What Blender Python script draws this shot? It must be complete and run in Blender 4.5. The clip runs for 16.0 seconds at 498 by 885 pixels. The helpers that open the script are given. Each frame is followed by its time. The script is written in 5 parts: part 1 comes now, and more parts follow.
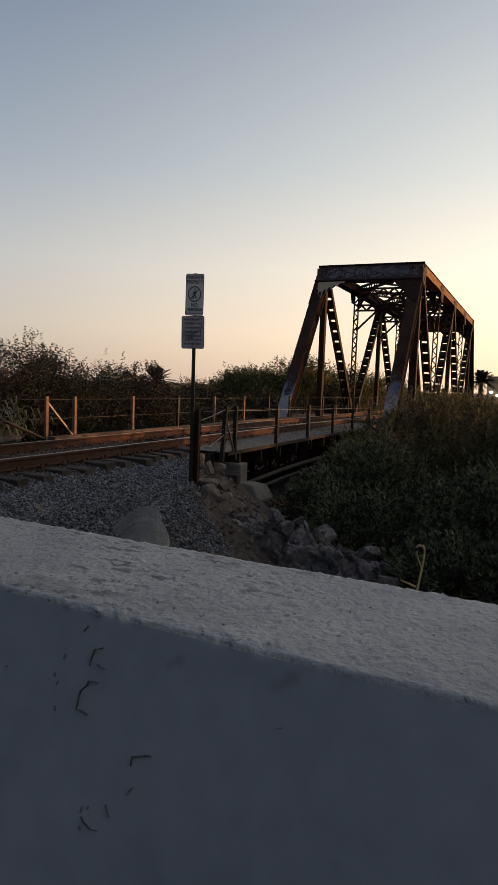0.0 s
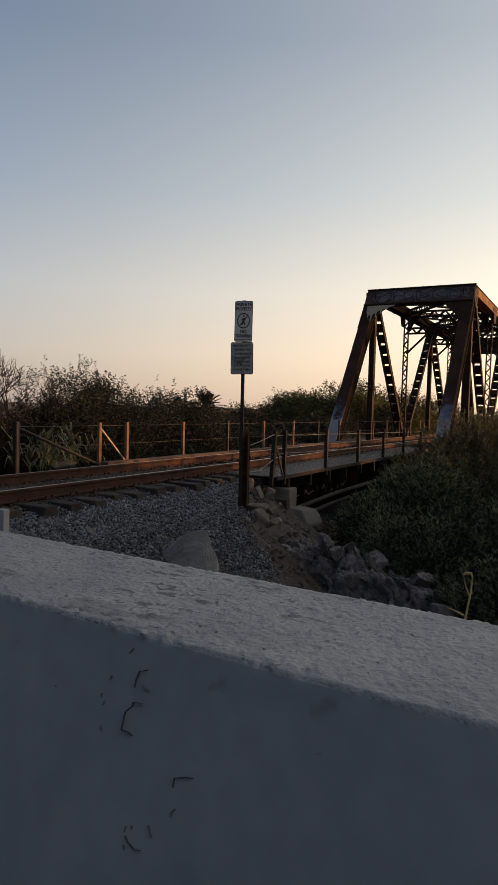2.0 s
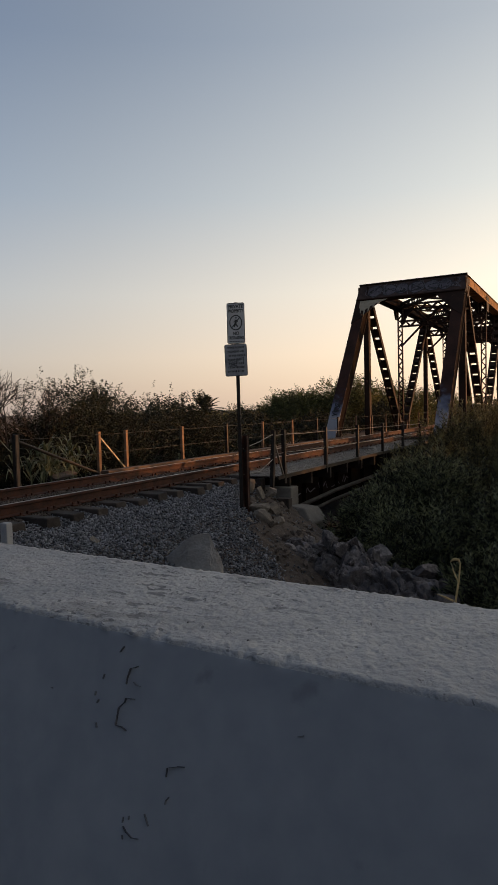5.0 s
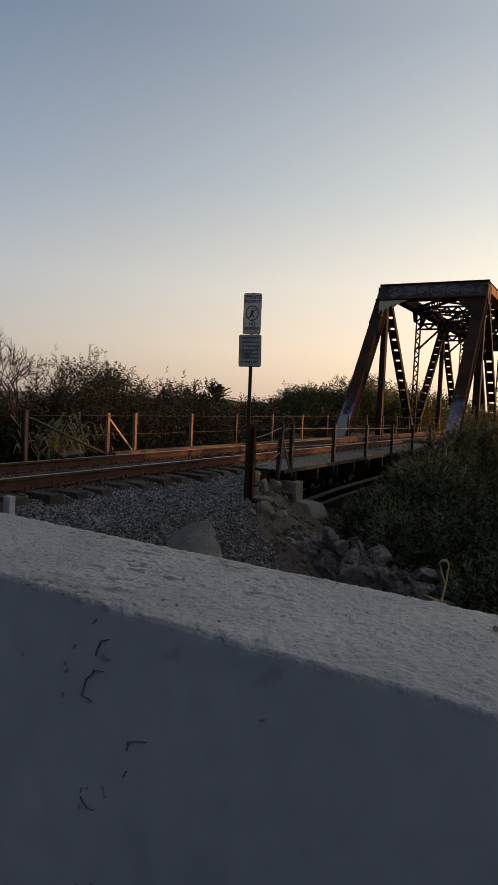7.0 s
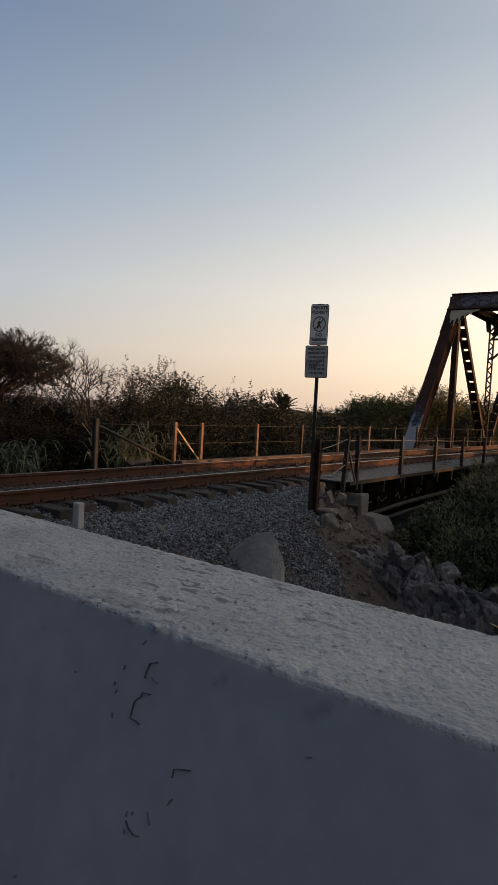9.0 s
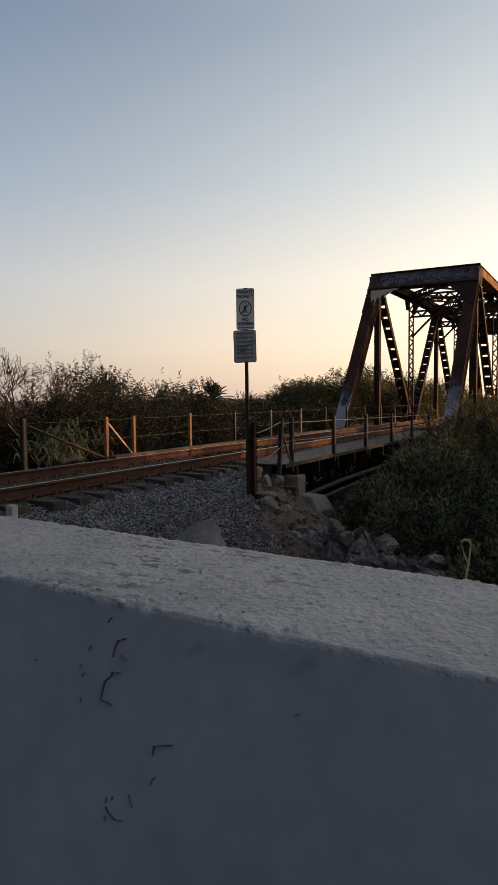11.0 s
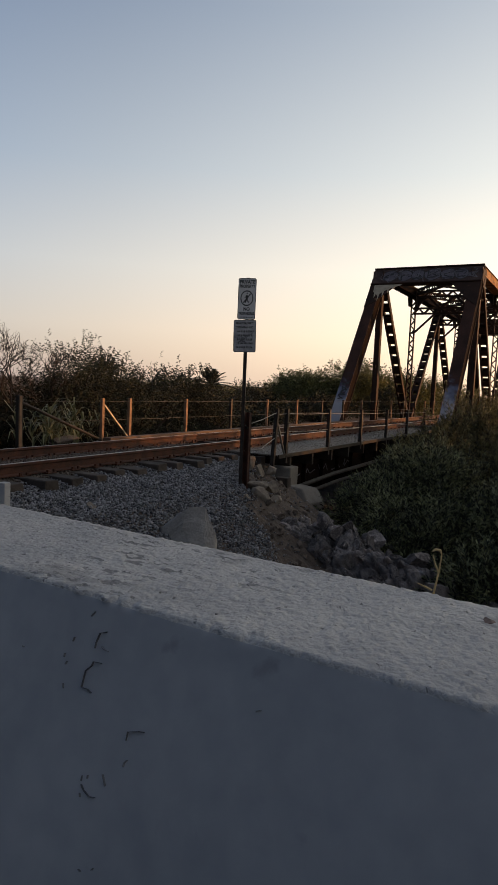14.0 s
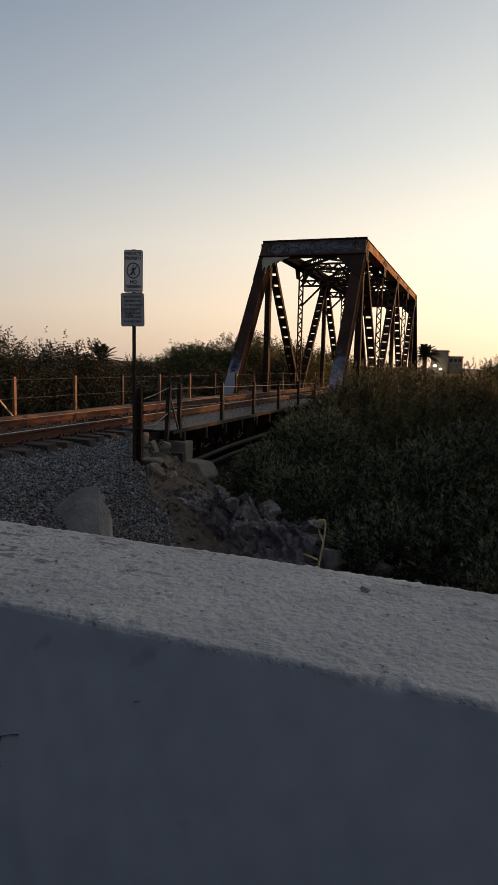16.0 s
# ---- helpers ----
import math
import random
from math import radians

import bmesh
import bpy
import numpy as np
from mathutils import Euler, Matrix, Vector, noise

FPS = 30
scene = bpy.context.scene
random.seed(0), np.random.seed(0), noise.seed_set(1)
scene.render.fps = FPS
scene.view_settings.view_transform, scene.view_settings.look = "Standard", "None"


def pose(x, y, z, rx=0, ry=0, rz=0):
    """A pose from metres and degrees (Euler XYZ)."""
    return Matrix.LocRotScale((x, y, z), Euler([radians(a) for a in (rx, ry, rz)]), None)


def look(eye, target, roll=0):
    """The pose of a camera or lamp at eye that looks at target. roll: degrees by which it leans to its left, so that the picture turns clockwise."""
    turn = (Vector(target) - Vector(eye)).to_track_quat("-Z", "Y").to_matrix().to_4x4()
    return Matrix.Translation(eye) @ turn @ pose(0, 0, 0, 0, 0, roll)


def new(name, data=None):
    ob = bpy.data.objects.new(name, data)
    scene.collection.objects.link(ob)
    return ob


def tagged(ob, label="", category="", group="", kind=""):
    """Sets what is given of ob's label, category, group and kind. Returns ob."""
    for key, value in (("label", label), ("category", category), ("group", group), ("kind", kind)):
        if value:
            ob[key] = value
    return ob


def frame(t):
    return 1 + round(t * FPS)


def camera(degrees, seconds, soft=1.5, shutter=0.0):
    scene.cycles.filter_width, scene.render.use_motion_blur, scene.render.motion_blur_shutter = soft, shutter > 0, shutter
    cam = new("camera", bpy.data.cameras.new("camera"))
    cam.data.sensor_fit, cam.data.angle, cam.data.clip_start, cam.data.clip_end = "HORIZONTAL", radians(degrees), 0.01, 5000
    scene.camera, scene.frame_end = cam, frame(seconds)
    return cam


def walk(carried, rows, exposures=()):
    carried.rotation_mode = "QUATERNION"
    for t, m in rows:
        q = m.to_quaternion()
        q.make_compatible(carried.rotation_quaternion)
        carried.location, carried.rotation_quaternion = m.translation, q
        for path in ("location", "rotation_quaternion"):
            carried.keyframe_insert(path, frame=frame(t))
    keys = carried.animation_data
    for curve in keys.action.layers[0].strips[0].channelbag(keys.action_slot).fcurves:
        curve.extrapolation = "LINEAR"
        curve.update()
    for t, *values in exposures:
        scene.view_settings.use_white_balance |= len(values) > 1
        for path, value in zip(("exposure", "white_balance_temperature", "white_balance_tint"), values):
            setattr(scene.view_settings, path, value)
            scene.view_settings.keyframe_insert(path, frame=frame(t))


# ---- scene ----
cam = camera(41.63, 16.0, soft=1.25)
# seconds, eye x y z, turn to the left, tilt up, lean to the left
PATH = [
    (0.0, -0.000, 0.003, 1.202, 23.61, -4.99, 2.15),
    (0.5, 0.013, 0.001, 1.201, 24.87, -4.57, 2.22),
    (1.0, 0.003, -0.003, 1.199, 26.30, -5.00, 2.48),
    (1.5, 0.006, 0.000, 1.200, 27.38, -4.07, 1.72),
    (2.0, 0.020, -0.011, 1.208, 28.04, -2.99, 1.61),
    (2.5, 0.037, -0.020, 1.206, 27.23, -3.08, 0.54),
    (3.0, 0.041, -0.016, 1.204, 25.52, -2.88, -1.03),
    (3.5, 0.054, -0.024, 1.205, 25.99, -2.27, -2.33),
    (4.0, 0.063, -0.028, 1.208, 27.04, -2.66, -2.00),
    (4.5, 0.059, -0.023, 1.207, 27.86, -2.67, -1.63),
    (6.8, 0.100, -0.030, 1.214, 28.26, -4.47, 0.60),
    (7.0, 0.087, -0.003, 1.194, 28.91, -3.59, 2.63),
    (7.5, 0.163, -0.005, 1.185, 35.03, -3.71, 3.18),
    (8.0, 0.108, 0.021, 1.209, 38.28, -4.08, 3.62),
    (8.2, 0.099, 0.022, 1.211, 37.22, -3.87, 3.66),
    (10.3, 0.079, 0.007, 1.208, 32.96, -2.91, 3.12),
    (10.5, 0.055, 0.005, 1.201, 31.88, -3.30, 3.00),
    (11.0, 0.046, 0.032, 1.168, 28.82, -3.82, -0.54),
    (11.5, 0.051, 0.024, 1.165, 25.73, -4.69, 0.76),
    (12.0, 0.055, -0.001, 1.168, 29.53, -5.40, 0.29),
    (12.5, 0.061, 0.006, 1.169, 30.17, -5.72, -0.86),
    (13.0, 0.047, -0.005, 1.175, 29.67, -5.33, 0.98),
    (13.5, 0.061, -0.020, 1.203, 30.20, -3.19, 1.63),
    (14.0, 0.090, -0.013, 1.209, 28.39, -4.91, 2.56),
    (14.5, 0.102, 0.009, 1.209, 25.18, -5.58, 2.01),
    (15.0, 0.099, 0.042, 1.204, 21.03, -6.99, 2.02),
    (15.5, 0.098, 0.028, 1.213, 19.63, -7.02, 1.76),
    (16.0, 0.105, 0.020, 1.215, 19.16, -6.88, 1.35),
]


def stand(x, y, z, yaw, tilt, lean):
    return pose(x, y, z, 90 + tilt, 0, yaw) @ pose(0, 0, 0, 0, 0, lean)


walk(cam, [(r[0], stand(*r[1:])) for r in PATH],
     [(0.0, -0.06), (4.5, -0.03), (7.0, -0.07), (7.5, -0.05), (8.0, 0.07), (10.5, 0.12), (12.0, 0.12), (13.5, 0.18), (14.5, 0.12), (15.5, -0.06), (16.0, -0.08)])

# ---- light ----
HAZE = [(0.0, (0.60, 0.46, 0.36)), (0.08, (0.67, 0.55, 0.45)), (0.17, (0.60, 0.555, 0.50)), (0.30, (0.395, 0.422, 0.448)), (0.48, (0.225, 0.264, 0.329)), (1.0, (0.075, 0.088, 0.13))]
GLOW = [(0.0, (0.018, 0.032, 0.080)), (0.17, (0.05, 0.080, 0.17)), (0.30, (0.30, 0.34, 0.425)), (0.45, (0.465, 0.47, 0.49)), (0.80, (0.92, 0.85, 0.745)), (1.0, (0.88, 0.80, 0.66))]
SUN_AZ, SUN_EL = 55.0, 6.5          # degrees clockwise from +y, and above the horizon
world = bpy.data.worlds.new("evening_sky")
scene.world = world
world.use_nodes = True
wn, wl = world.node_tree.nodes, world.node_tree.links
wn.clear()
sky = wn.new("ShaderNodeTexSky")
sky.sky_type, sky.sun_disc = "NISHITA", False
sky.sun_elevation, sky.sun_rotation = radians(SUN_EL), radians(SUN_AZ)
sky.altitude, sky.air_density, sky.dust_density, sky.ozone_density = 0, 1.0, 2.0, 1.0
bg = wn.new("ShaderNodeBackground")
bg.inputs[1].default_value = 1.0
wout = wn.new("ShaderNodeOutputWorld")
wl.new(bg.outputs[0], wout.inputs[0])


def wmath(op, a, b=None, c=None):
    n = wn.new("ShaderNodeMath")
    n.operation = op
    for i, v in enumerate((a, b, c)):
        if v is None:
            continue
        if isinstance(v, (int, float)):
            n.inputs[i].default_value = v
        else:
            wl.new(v, n.inputs[i])
    return n.outputs[0]


def wramp(src, stops):
    r = wn.new("ShaderNodeValToRGB")
    el = r.color_ramp.elements
    while len(el) < len(stops):
        el.new(0.5)
    for e, (p, c) in zip(el, stops):
        e.position, e.color = p, (*c, 1)
    wl.new(src, r.inputs[0])
    return r.outputs[0]


# evening haze: colour by height above the horizon, brightness by the bearing from the sun
sa, se = radians(SUN_AZ), radians(SUN_EL)
wco, wsep = wn.new("ShaderNodeTexCoord"), wn.new("ShaderNodeSeparateXYZ")
wl.new(wco.outputs["Generated"], wsep.inputs[0])
flat = wmath("SQRT", wmath("MAXIMUM", wmath("SUBTRACT", 1.0, wmath("MULTIPLY", wsep.outputs[2], wsep.outputs[2])), 1e-4))
toward = wmath("DIVIDE", wmath("ADD", wmath("MULTIPLY", wsep.outputs[0], math.sin(sa)), wmath("MULTIPLY", wsep.outputs[1], math.cos(sa))), flat)
half = wmath("MULTIPLY_ADD", toward, 0.5, 0.5)
haze = wramp(wsep.outputs[2], HAZE)
glow = wramp(half, GLOW)
mul = wn.new("ShaderNodeMix")
mul.data_type, mul.blend_type = "RGBA", "MULTIPLY"
mul.inputs[0].default_value = 1.0
wl.new(haze, mul.inputs[6])
wl.new(glow, mul.inputs[7])
scl = wn.new("ShaderNodeVectorMath")
scl.operation, scl.inputs[3].default_value = "SCALE", 2.0
wl.new(mul.outputs[2], scl.inputs[0])
base = wn.new("ShaderNodeVectorMath")
base.operation, base.inputs[3].default_value = "SCALE", 0.05
wl.new(sky.outputs[0], base.inputs[0])
tot = wn.new("ShaderNodeVectorMath")
wl.new(scl.outputs[0], tot.inputs[0])
wl.new(base.outputs[0], tot.inputs[1])
wdot = wn.new("ShaderNodeVectorMath")
wdot.operation = "DOT_PRODUCT"
wdot.inputs[1].default_value = (math.sin(sa) * math.cos(se), math.cos(sa) * math.cos(se), math.sin(se))
wl.new(wco.outputs["Generated"], wdot.inputs[0])
aureole = wmath("POWER", wmath("MAXIMUM", wdot.outputs["Value"], 0.0), 2.0)
warm = wn.new("ShaderNodeVectorMath")
warm.operation, warm.inputs[0].default_value = "SCALE", (0.22, 0.17, 0.09)
wl.new(aureole, warm.inputs[3])
tot2 = wn.new("ShaderNodeVectorMath")
wl.new(tot.outputs[0], tot2.inputs[0])
wl.new(warm.outputs[0], tot2.inputs[1])
wl.new(tot2.outputs[0], bg.inputs[0])
sun_data = bpy.data.lights.new("sun", "SUN")
sun_data.energy, sun_data.angle, sun_data.color = 4.2, radians(0.6), (1.0, 0.47, 0.18)
sun = new("sun", sun_data)
SUN_DIR = Vector((math.sin(sa) * math.cos(se), math.cos(sa) * math.cos(se), math.sin(se)))
sun.matrix_world = look(SUN_DIR * 50, (0, 0, 0))


# ---- materials ----
def material(name, dark, light, rough=0.8, metal=0.0, scale=6.0, fine=60.0, bump=0.3, dist=0.01, spots=None, island=0.0, obj=0.0, through_light=0.0, gloss=0.5, low=0.38):
    """Two scales of noise between two colours, with relief; spots: a third colour, its share and its scale."""
    m = bpy.data.materials.new(name)
    m.use_nodes = True
    n, l = m.node_tree.nodes, m.node_tree.links
    b = n["Principled BSDF"]
    co = n.new("ShaderNodeTexCoord")
    n1, n2 = n.new("ShaderNodeTexNoise"), n.new("ShaderNodeTexNoise")
    n1.inputs["Scale"].default_value, n1.inputs["Detail"].default_value = scale, 6
    n2.inputs["Scale"].default_value, n2.inputs["Detail"].default_value = fine, 5
    l.new(co.outputs["Object"], n1.inputs["Vector"])
    l.new(co.outputs["Object"], n2.inputs["Vector"])
    add = n.new("ShaderNodeMath")
    add.operation = "MULTIPLY_ADD"
    add.inputs[1].default_value, add.inputs[2].default_value = 0.45, 0.0
    l.new(n2.outputs[0], add.inputs[0])
    s2 = n.new("ShaderNodeMath")
    s2.operation = "MULTIPLY_ADD"
    s2.inputs[1].default_value = 0.75
    l.new(n1.outputs[0], s2.inputs[0])
    l.new(add.outputs[0], s2.inputs[2])
    last = s2
    if island or obj:
        src = n.new("ShaderNodeNewGeometry") if island else n.new("ShaderNodeObjectInfo")
        s3 = n.new("ShaderNodeMath")
        s3.operation = "MULTIPLY_ADD"
        s3.inputs[1].default_value = island or obj
        l.new(src.outputs["Random Per Island" if island else "Random"], s3.inputs[0])
        l.new(s2.outputs[0], s3.inputs[2])
        s4 = n.new("ShaderNodeMath")
        s4.inputs[1].default_value = -(island or obj) / 2
        l.new(s3.outputs[0], s4.inputs[0])
        last = s4
    ramp = n.new("ShaderNodeValToRGB")
    ramp.color_ramp.elements[0].position, ramp.color_ramp.elements[1].position = low, 0.82
    ramp.color_ramp.elements[0].color, ramp.color_ramp.elements[1].color = (*dark, 1), (*light, 1)
    l.new(last.outputs[0], ramp.inputs[0])
    colour = ramp.outputs[0]
    if spots:
        n3, r3, mix = n.new("ShaderNodeTexNoise"), n.new("ShaderNodeValToRGB"), n.new("ShaderNodeMix")
        n3.inputs["Scale"].default_value, n3.inputs["Detail"].default_value = spots[2], 8
        l.new(co.outputs["Object"], n3.inputs["Vector"])
        r3.color_ramp.elements[0].position, r3.color_ramp.elements[1].position = 1 - spots[1], min(1.0, 1.08 - spots[1])
        l.new(n3.outputs[0], r3.inputs[0])
        mix.data_type = "RGBA"
        l.new(r3.outputs[0], mix.inputs[0])
        l.new(colour, mix.inputs[6])
        mix.inputs[7].default_value = (*spots[0], 1)
        colour = mix.outputs[2]
    l.new(colour, b.inputs["Base Color"])
    b.inputs["Roughness"].default_value, b.inputs["Metallic"].default_value = rough, metal
    if through_light:
        b.inputs["Transmission Weight"].default_value = 0.0
        tr, ms = n.new("ShaderNodeBsdfTranslucent"), n.new("ShaderNodeMixShader")
        l.new(colour, tr.inputs[0])
        ms.inputs[0].default_value = through_light
        l.new(b.outputs[0], ms.inputs[1])
        l.new(tr.outputs[0], ms.inputs[2])
        l.new(ms.outputs[0], n["Material Output"].inputs[0])
    if bump:
        bp = n.new("ShaderNodeBump")
        bp.inputs["Strength"].default_value, bp.inputs["Distance"].default_value = bump, dist
        l.new(s2.outputs[0], bp.inputs["Height"])
        l.new(bp.outputs[0], b.inputs["Normal"])
    b.inputs["Specular IOR Level"].default_value = gloss
    return m


CONCRETE = material("painted_concrete", (0.288, 0.288, 0.302), (0.50, 0.478, 0.455), 0.85, 0, 5, 210, 0.38, 0.003, ((0.27, 0.265, 0.27), 0.36, 42))
GREY_CONCRETE = material("raw_concrete", (0.105, 0.092, 0.079), (0.225, 0.20, 0.172), 0.9, 0, 4, 50, 0.5, 0.01)
SOIL = material("soil", (0.042, 0.031, 0.024), (0.128, 0.094, 0.072), 0.95, 0, 3.5, 22, 1.0, 0.06)
ASPHALT = material("asphalt", (0.04, 0.04, 0.04), (0.07, 0.07, 0.07), 0.9, 0, 3, 120, 0.5, 0.005)
BALLAST = material("ballast_stone", (0.050, 0.051, 0.058), (0.255, 0.253, 0.27), 0.8, 0, 9, 70, 0.4, 0.01, None, 0.75)
TRACK_STONE = material("rust_stained_ballast", (0.035, 0.026, 0.021), (0.12, 0.095, 0.08), 0.9, 0, 9, 70, 0.4, 0.01, None, 0.5)
ROCK = material("rubble_rock", (0.075, 0.063, 0.058), (0.225, 0.187, 0.170), 0.9, 0, 3, 40, 0.6, 0.02, None, 0, 0.35)
RUST = material("rusty_rail", (0.012, 0.005, 0.003), (0.085, 0.024, 0.010), 0.85, 0.0, 6, 60, 0.4, 0.003)
RAIL_TOP = material("worn_rail_head", (0.20, 0.16, 0.14), (0.42, 0.36, 0.32), 0.38, 0.8, 4, 40, 0.1, 0.001)
BRIDGE = material("rusty_bridge_paint", (0.011, 0.007, 0.006), (0.042, 0.021, 0.014), 0.75, 0.0, 1.4, 25, 0.3, 0.005, ((0.115, 0.057, 0.03), 0.36, 3), gloss=0.2)
TIE = material("creosoted_timber", (0.020, 0.015, 0.012), (0.068, 0.050, 0.041), 0.9, 0, 5, 45, 0.7, 0.006, None, 0, 0.3)
FENCE_WOOD = material("weathered_post", (0.08, 0.045, 0.028), (0.26, 0.145, 0.08), 0.8, 0, 6, 50, 0.4, 0.004)
KERB_WOOD = material("weathered_kerb_timber", (0.045, 0.028, 0.019), (0.14, 0.085, 0.055), 0.85, 0, 5, 50, 0.5, 0.005)
DARK_STEEL = material("dark_steel", (0.012, 0.010, 0.009), (0.045, 0.034, 0.028), 0.6, 0.5, 8, 60, 0.3, 0.002)
GALV = material("galvanised_grating", (0.07, 0.062, 0.055), (0.17, 0.15, 0.13), 0.55, 0.5, 6, 60, 0.2, 0.002)
FENCE_WIRE = material("dull_fence_wire", (0.05, 0.045, 0.04), (0.11, 0.10, 0.09), 0.7, 0.2, 8, 60, 0, 0.002)
WIRE = material("steel_wire", (0.10, 0.09, 0.08), (0.22, 0.20, 0.18), 0.5, 0.7, 8, 60, 0, 0.002)
SIGN_FACE = material("sign_white", (0.35, 0.35, 0.365), (0.52, 0.52, 0.53), 0.5, 0, 6, 40, 0.05, 0.001)
SIGN_FACE_WORN = material("sign_worn", (0.17, 0.17, 0.19), (0.36, 0.36, 0.375), 0.6, 0, 9, 40, 0.1, 0.001)
INK = material("black_ink", (0.012, 0.012, 0.012), (0.03, 0.03, 0.03), 0.6, 0, 8, 40, 0, 0.001)
# rust brightened to carry the low sun on the right-hand top chord
CHORD_RUST_SUNLIT = material("sunlit_chord_rust", (0.06, 0.028, 0.013), (0.38, 0.20, 0.08), 0.8, 0.0, 2.2, 25, 0.3, 0.005, ((0.05, 0.024, 0.014), 0.38, 4), gloss=0.2)
# bridge paint with shade put into the colour: webs, lacing, left chord, girders
BRIDGE_SHADED = material("shaded_bridge_paint", (0.005, 0.003, 0.0025), (0.014, 0.008, 0.006), 0.95, 0.0, 1.4, 25, 0.3, 0.005, gloss=0.05)
PORTAL_PAINT = material("faded_portal_paint", (0.028, 0.019, 0.018), (0.095, 0.064, 0.058), 0.75, 0.0, 2.5, 25, 0.3, 0.005, gloss=0.2)
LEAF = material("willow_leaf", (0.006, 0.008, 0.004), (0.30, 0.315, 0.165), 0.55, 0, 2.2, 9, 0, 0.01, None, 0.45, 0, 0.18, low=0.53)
LEAF_DULL = material("shrub_leaf", (0.006, 0.008, 0.004), (0.024, 0.029, 0.012), 0.8, 0, 0.3, 3, 0, 0.01, None, 0.5, 0, 0.07)
LEAF_RUSSET = material("russet_leaf", (0.006, 0.004, 0.003), (0.018, 0.011, 0.008), 0.6, 0, 0.3, 3, 0, 0.01, None, 0.5, 0, 0.2)
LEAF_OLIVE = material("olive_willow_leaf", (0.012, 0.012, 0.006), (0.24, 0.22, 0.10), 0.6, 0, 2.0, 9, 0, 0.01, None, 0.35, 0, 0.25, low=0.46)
# near-black leaf colour holds the thicket's shade
LEAF_SHADED = material("shaded_thicket_leaf", (0.0025, 0.003, 0.002), (0.010, 0.011, 0.006), 0.85, 0, 0.3, 3, 0, 0.01, None, 0.5, 0, 0.03, gloss=0.2)
LEAF_FAR = material("far_tree_leaf", (0.035, 0.038, 0.014), (0.20, 0.19, 0.065), 0.7, 0, 0.3, 3, 0, 0.01, None, 0.5, 0, 0.45)
REED_LEAF = material("reed_leaf", (0.055, 0.070, 0.034), (0.20, 0.222, 0.125), 0.5, 0, 0.8, 6, 0, 0.01, None, 0.5, 0, 0.3)
BARK = material("bark", (0.010, 0.008, 0.007), (0.031, 0.024, 0.020), 0.9, 0, 8, 50, 0.5, 0.01)
STRAW = material("dry_straw", (0.35, 0.24, 0.10), (0.60, 0.45, 0.22), 0.7, 0, 8, 50, 0.1, 0.002)



def pitted_top():
    """Weathered paint on the barrier's top: grain, pebbly dimples, and long flakes that have come off in patches."""
    m = bpy.data.materials.new("pitted_painted_concrete")
    m.use_nodes = True
    n, l = m.node_tree.nodes, m.node_tree.links
    b = n["Principled BSDF"]
    co = n.new("ShaderNodeTexCoord")

    def noise_at(scale, detail, stretch=(1, 1, 1)):
        mp, nz = n.new("ShaderNodeMapping"), n.new("ShaderNodeTexNoise")
        mp.inputs["Scale"].default_value = stretch
        nz.inputs["Scale"].default_value, nz.inputs["Detail"].default_value = scale, detail
        l.new(co.outputs["Object"], mp.inputs[0])
        l.new(mp.outputs[0], nz.inputs["Vector"])
        return nz.outputs[0]

    def step(src, lo, hi):
        r = n.new("ShaderNodeMapRange")
        r.inputs[1].default_value, r.inputs[2].default_value = lo, hi
        l.new(src, r.inputs[0])
        return r.outputs[0]

    def calc(op, a, c, d=None):
        k = n.new("ShaderNodeMath")
        k.operation = op
        for i, v in enumerate((a, c, d)):
            if v is None:
                continue
            if isinstance(v, (int, float)):
                k.inputs[i].default_value = v
            else:
                l.new(v, k.inputs[i])
        return k.outputs[0]

    def mixed(fac, a, c):
        x = n.new("ShaderNodeMix")
        x.data_type = "RGBA"
        l.new(fac, x.inputs[0])
        for i, v in ((6, a), (7, c)):
            if isinstance(v, tuple):
                x.inputs[i].default_value = (*v, 1)
            else:
                l.new(v, x.inputs[i])
        return x.outputs[2]

    broad, grain, fine = noise_at(5, 5), noise_at(120, 5), noise_at(330, 3)
    cells = n.new("ShaderNodeTexVoronoi")
    cells.inputs["Scale"].default_value = 130
    l.new(co.outputs["Object"], cells.inputs["Vector"])
    flake = step(noise_at(55, 4, (0.45, 1.25, 1)), 0.575, 0.615)
    where = step(noise_at(2.6, 3), 0.50, 0.60)
    flake = calc("MULTIPLY", flake, where)
    worn = calc("MULTIPLY", step(noise_at(9, 6, (0.6, 1.2, 1)), 0.55, 0.60), calc("MULTIPLY", where, 0.55))
    pits = step(noise_at(75, 2), 0.68, 0.72)
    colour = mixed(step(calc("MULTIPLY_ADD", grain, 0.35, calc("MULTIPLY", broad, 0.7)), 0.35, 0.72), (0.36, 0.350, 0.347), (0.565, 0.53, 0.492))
    colour = mixed(worn, colour, (0.25, 0.235, 0.225))
    colour = mixed(calc("MULTIPLY", flake, 0.8), colour, (0.19, 0.18, 0.175))
    colour = mixed(calc("MULTIPLY", pits, 0.7), colour, (0.16, 0.15, 0.15))
    l.new(colour, b.inputs["Base Color"])
    b.inputs["Roughness"].default_value, b.inputs["Specular IOR Level"].default_value = 0.85, 0.4
    h = calc("MULTIPLY_ADD", grain, 1.0, calc("MULTIPLY", fine, 0.35))
    h = calc("MULTIPLY_ADD", cells.outputs["Distance"], -0.5, h)
    h = calc("MULTIPLY_ADD", flake, -0.35, h)
    h = calc("MULTIPLY_ADD", pits, -0.5, h)
    bp = n.new("ShaderNodeBump")
    bp.inputs["Strength"].default_value, bp.inputs["Distance"].default_value = 0.8, 0.004
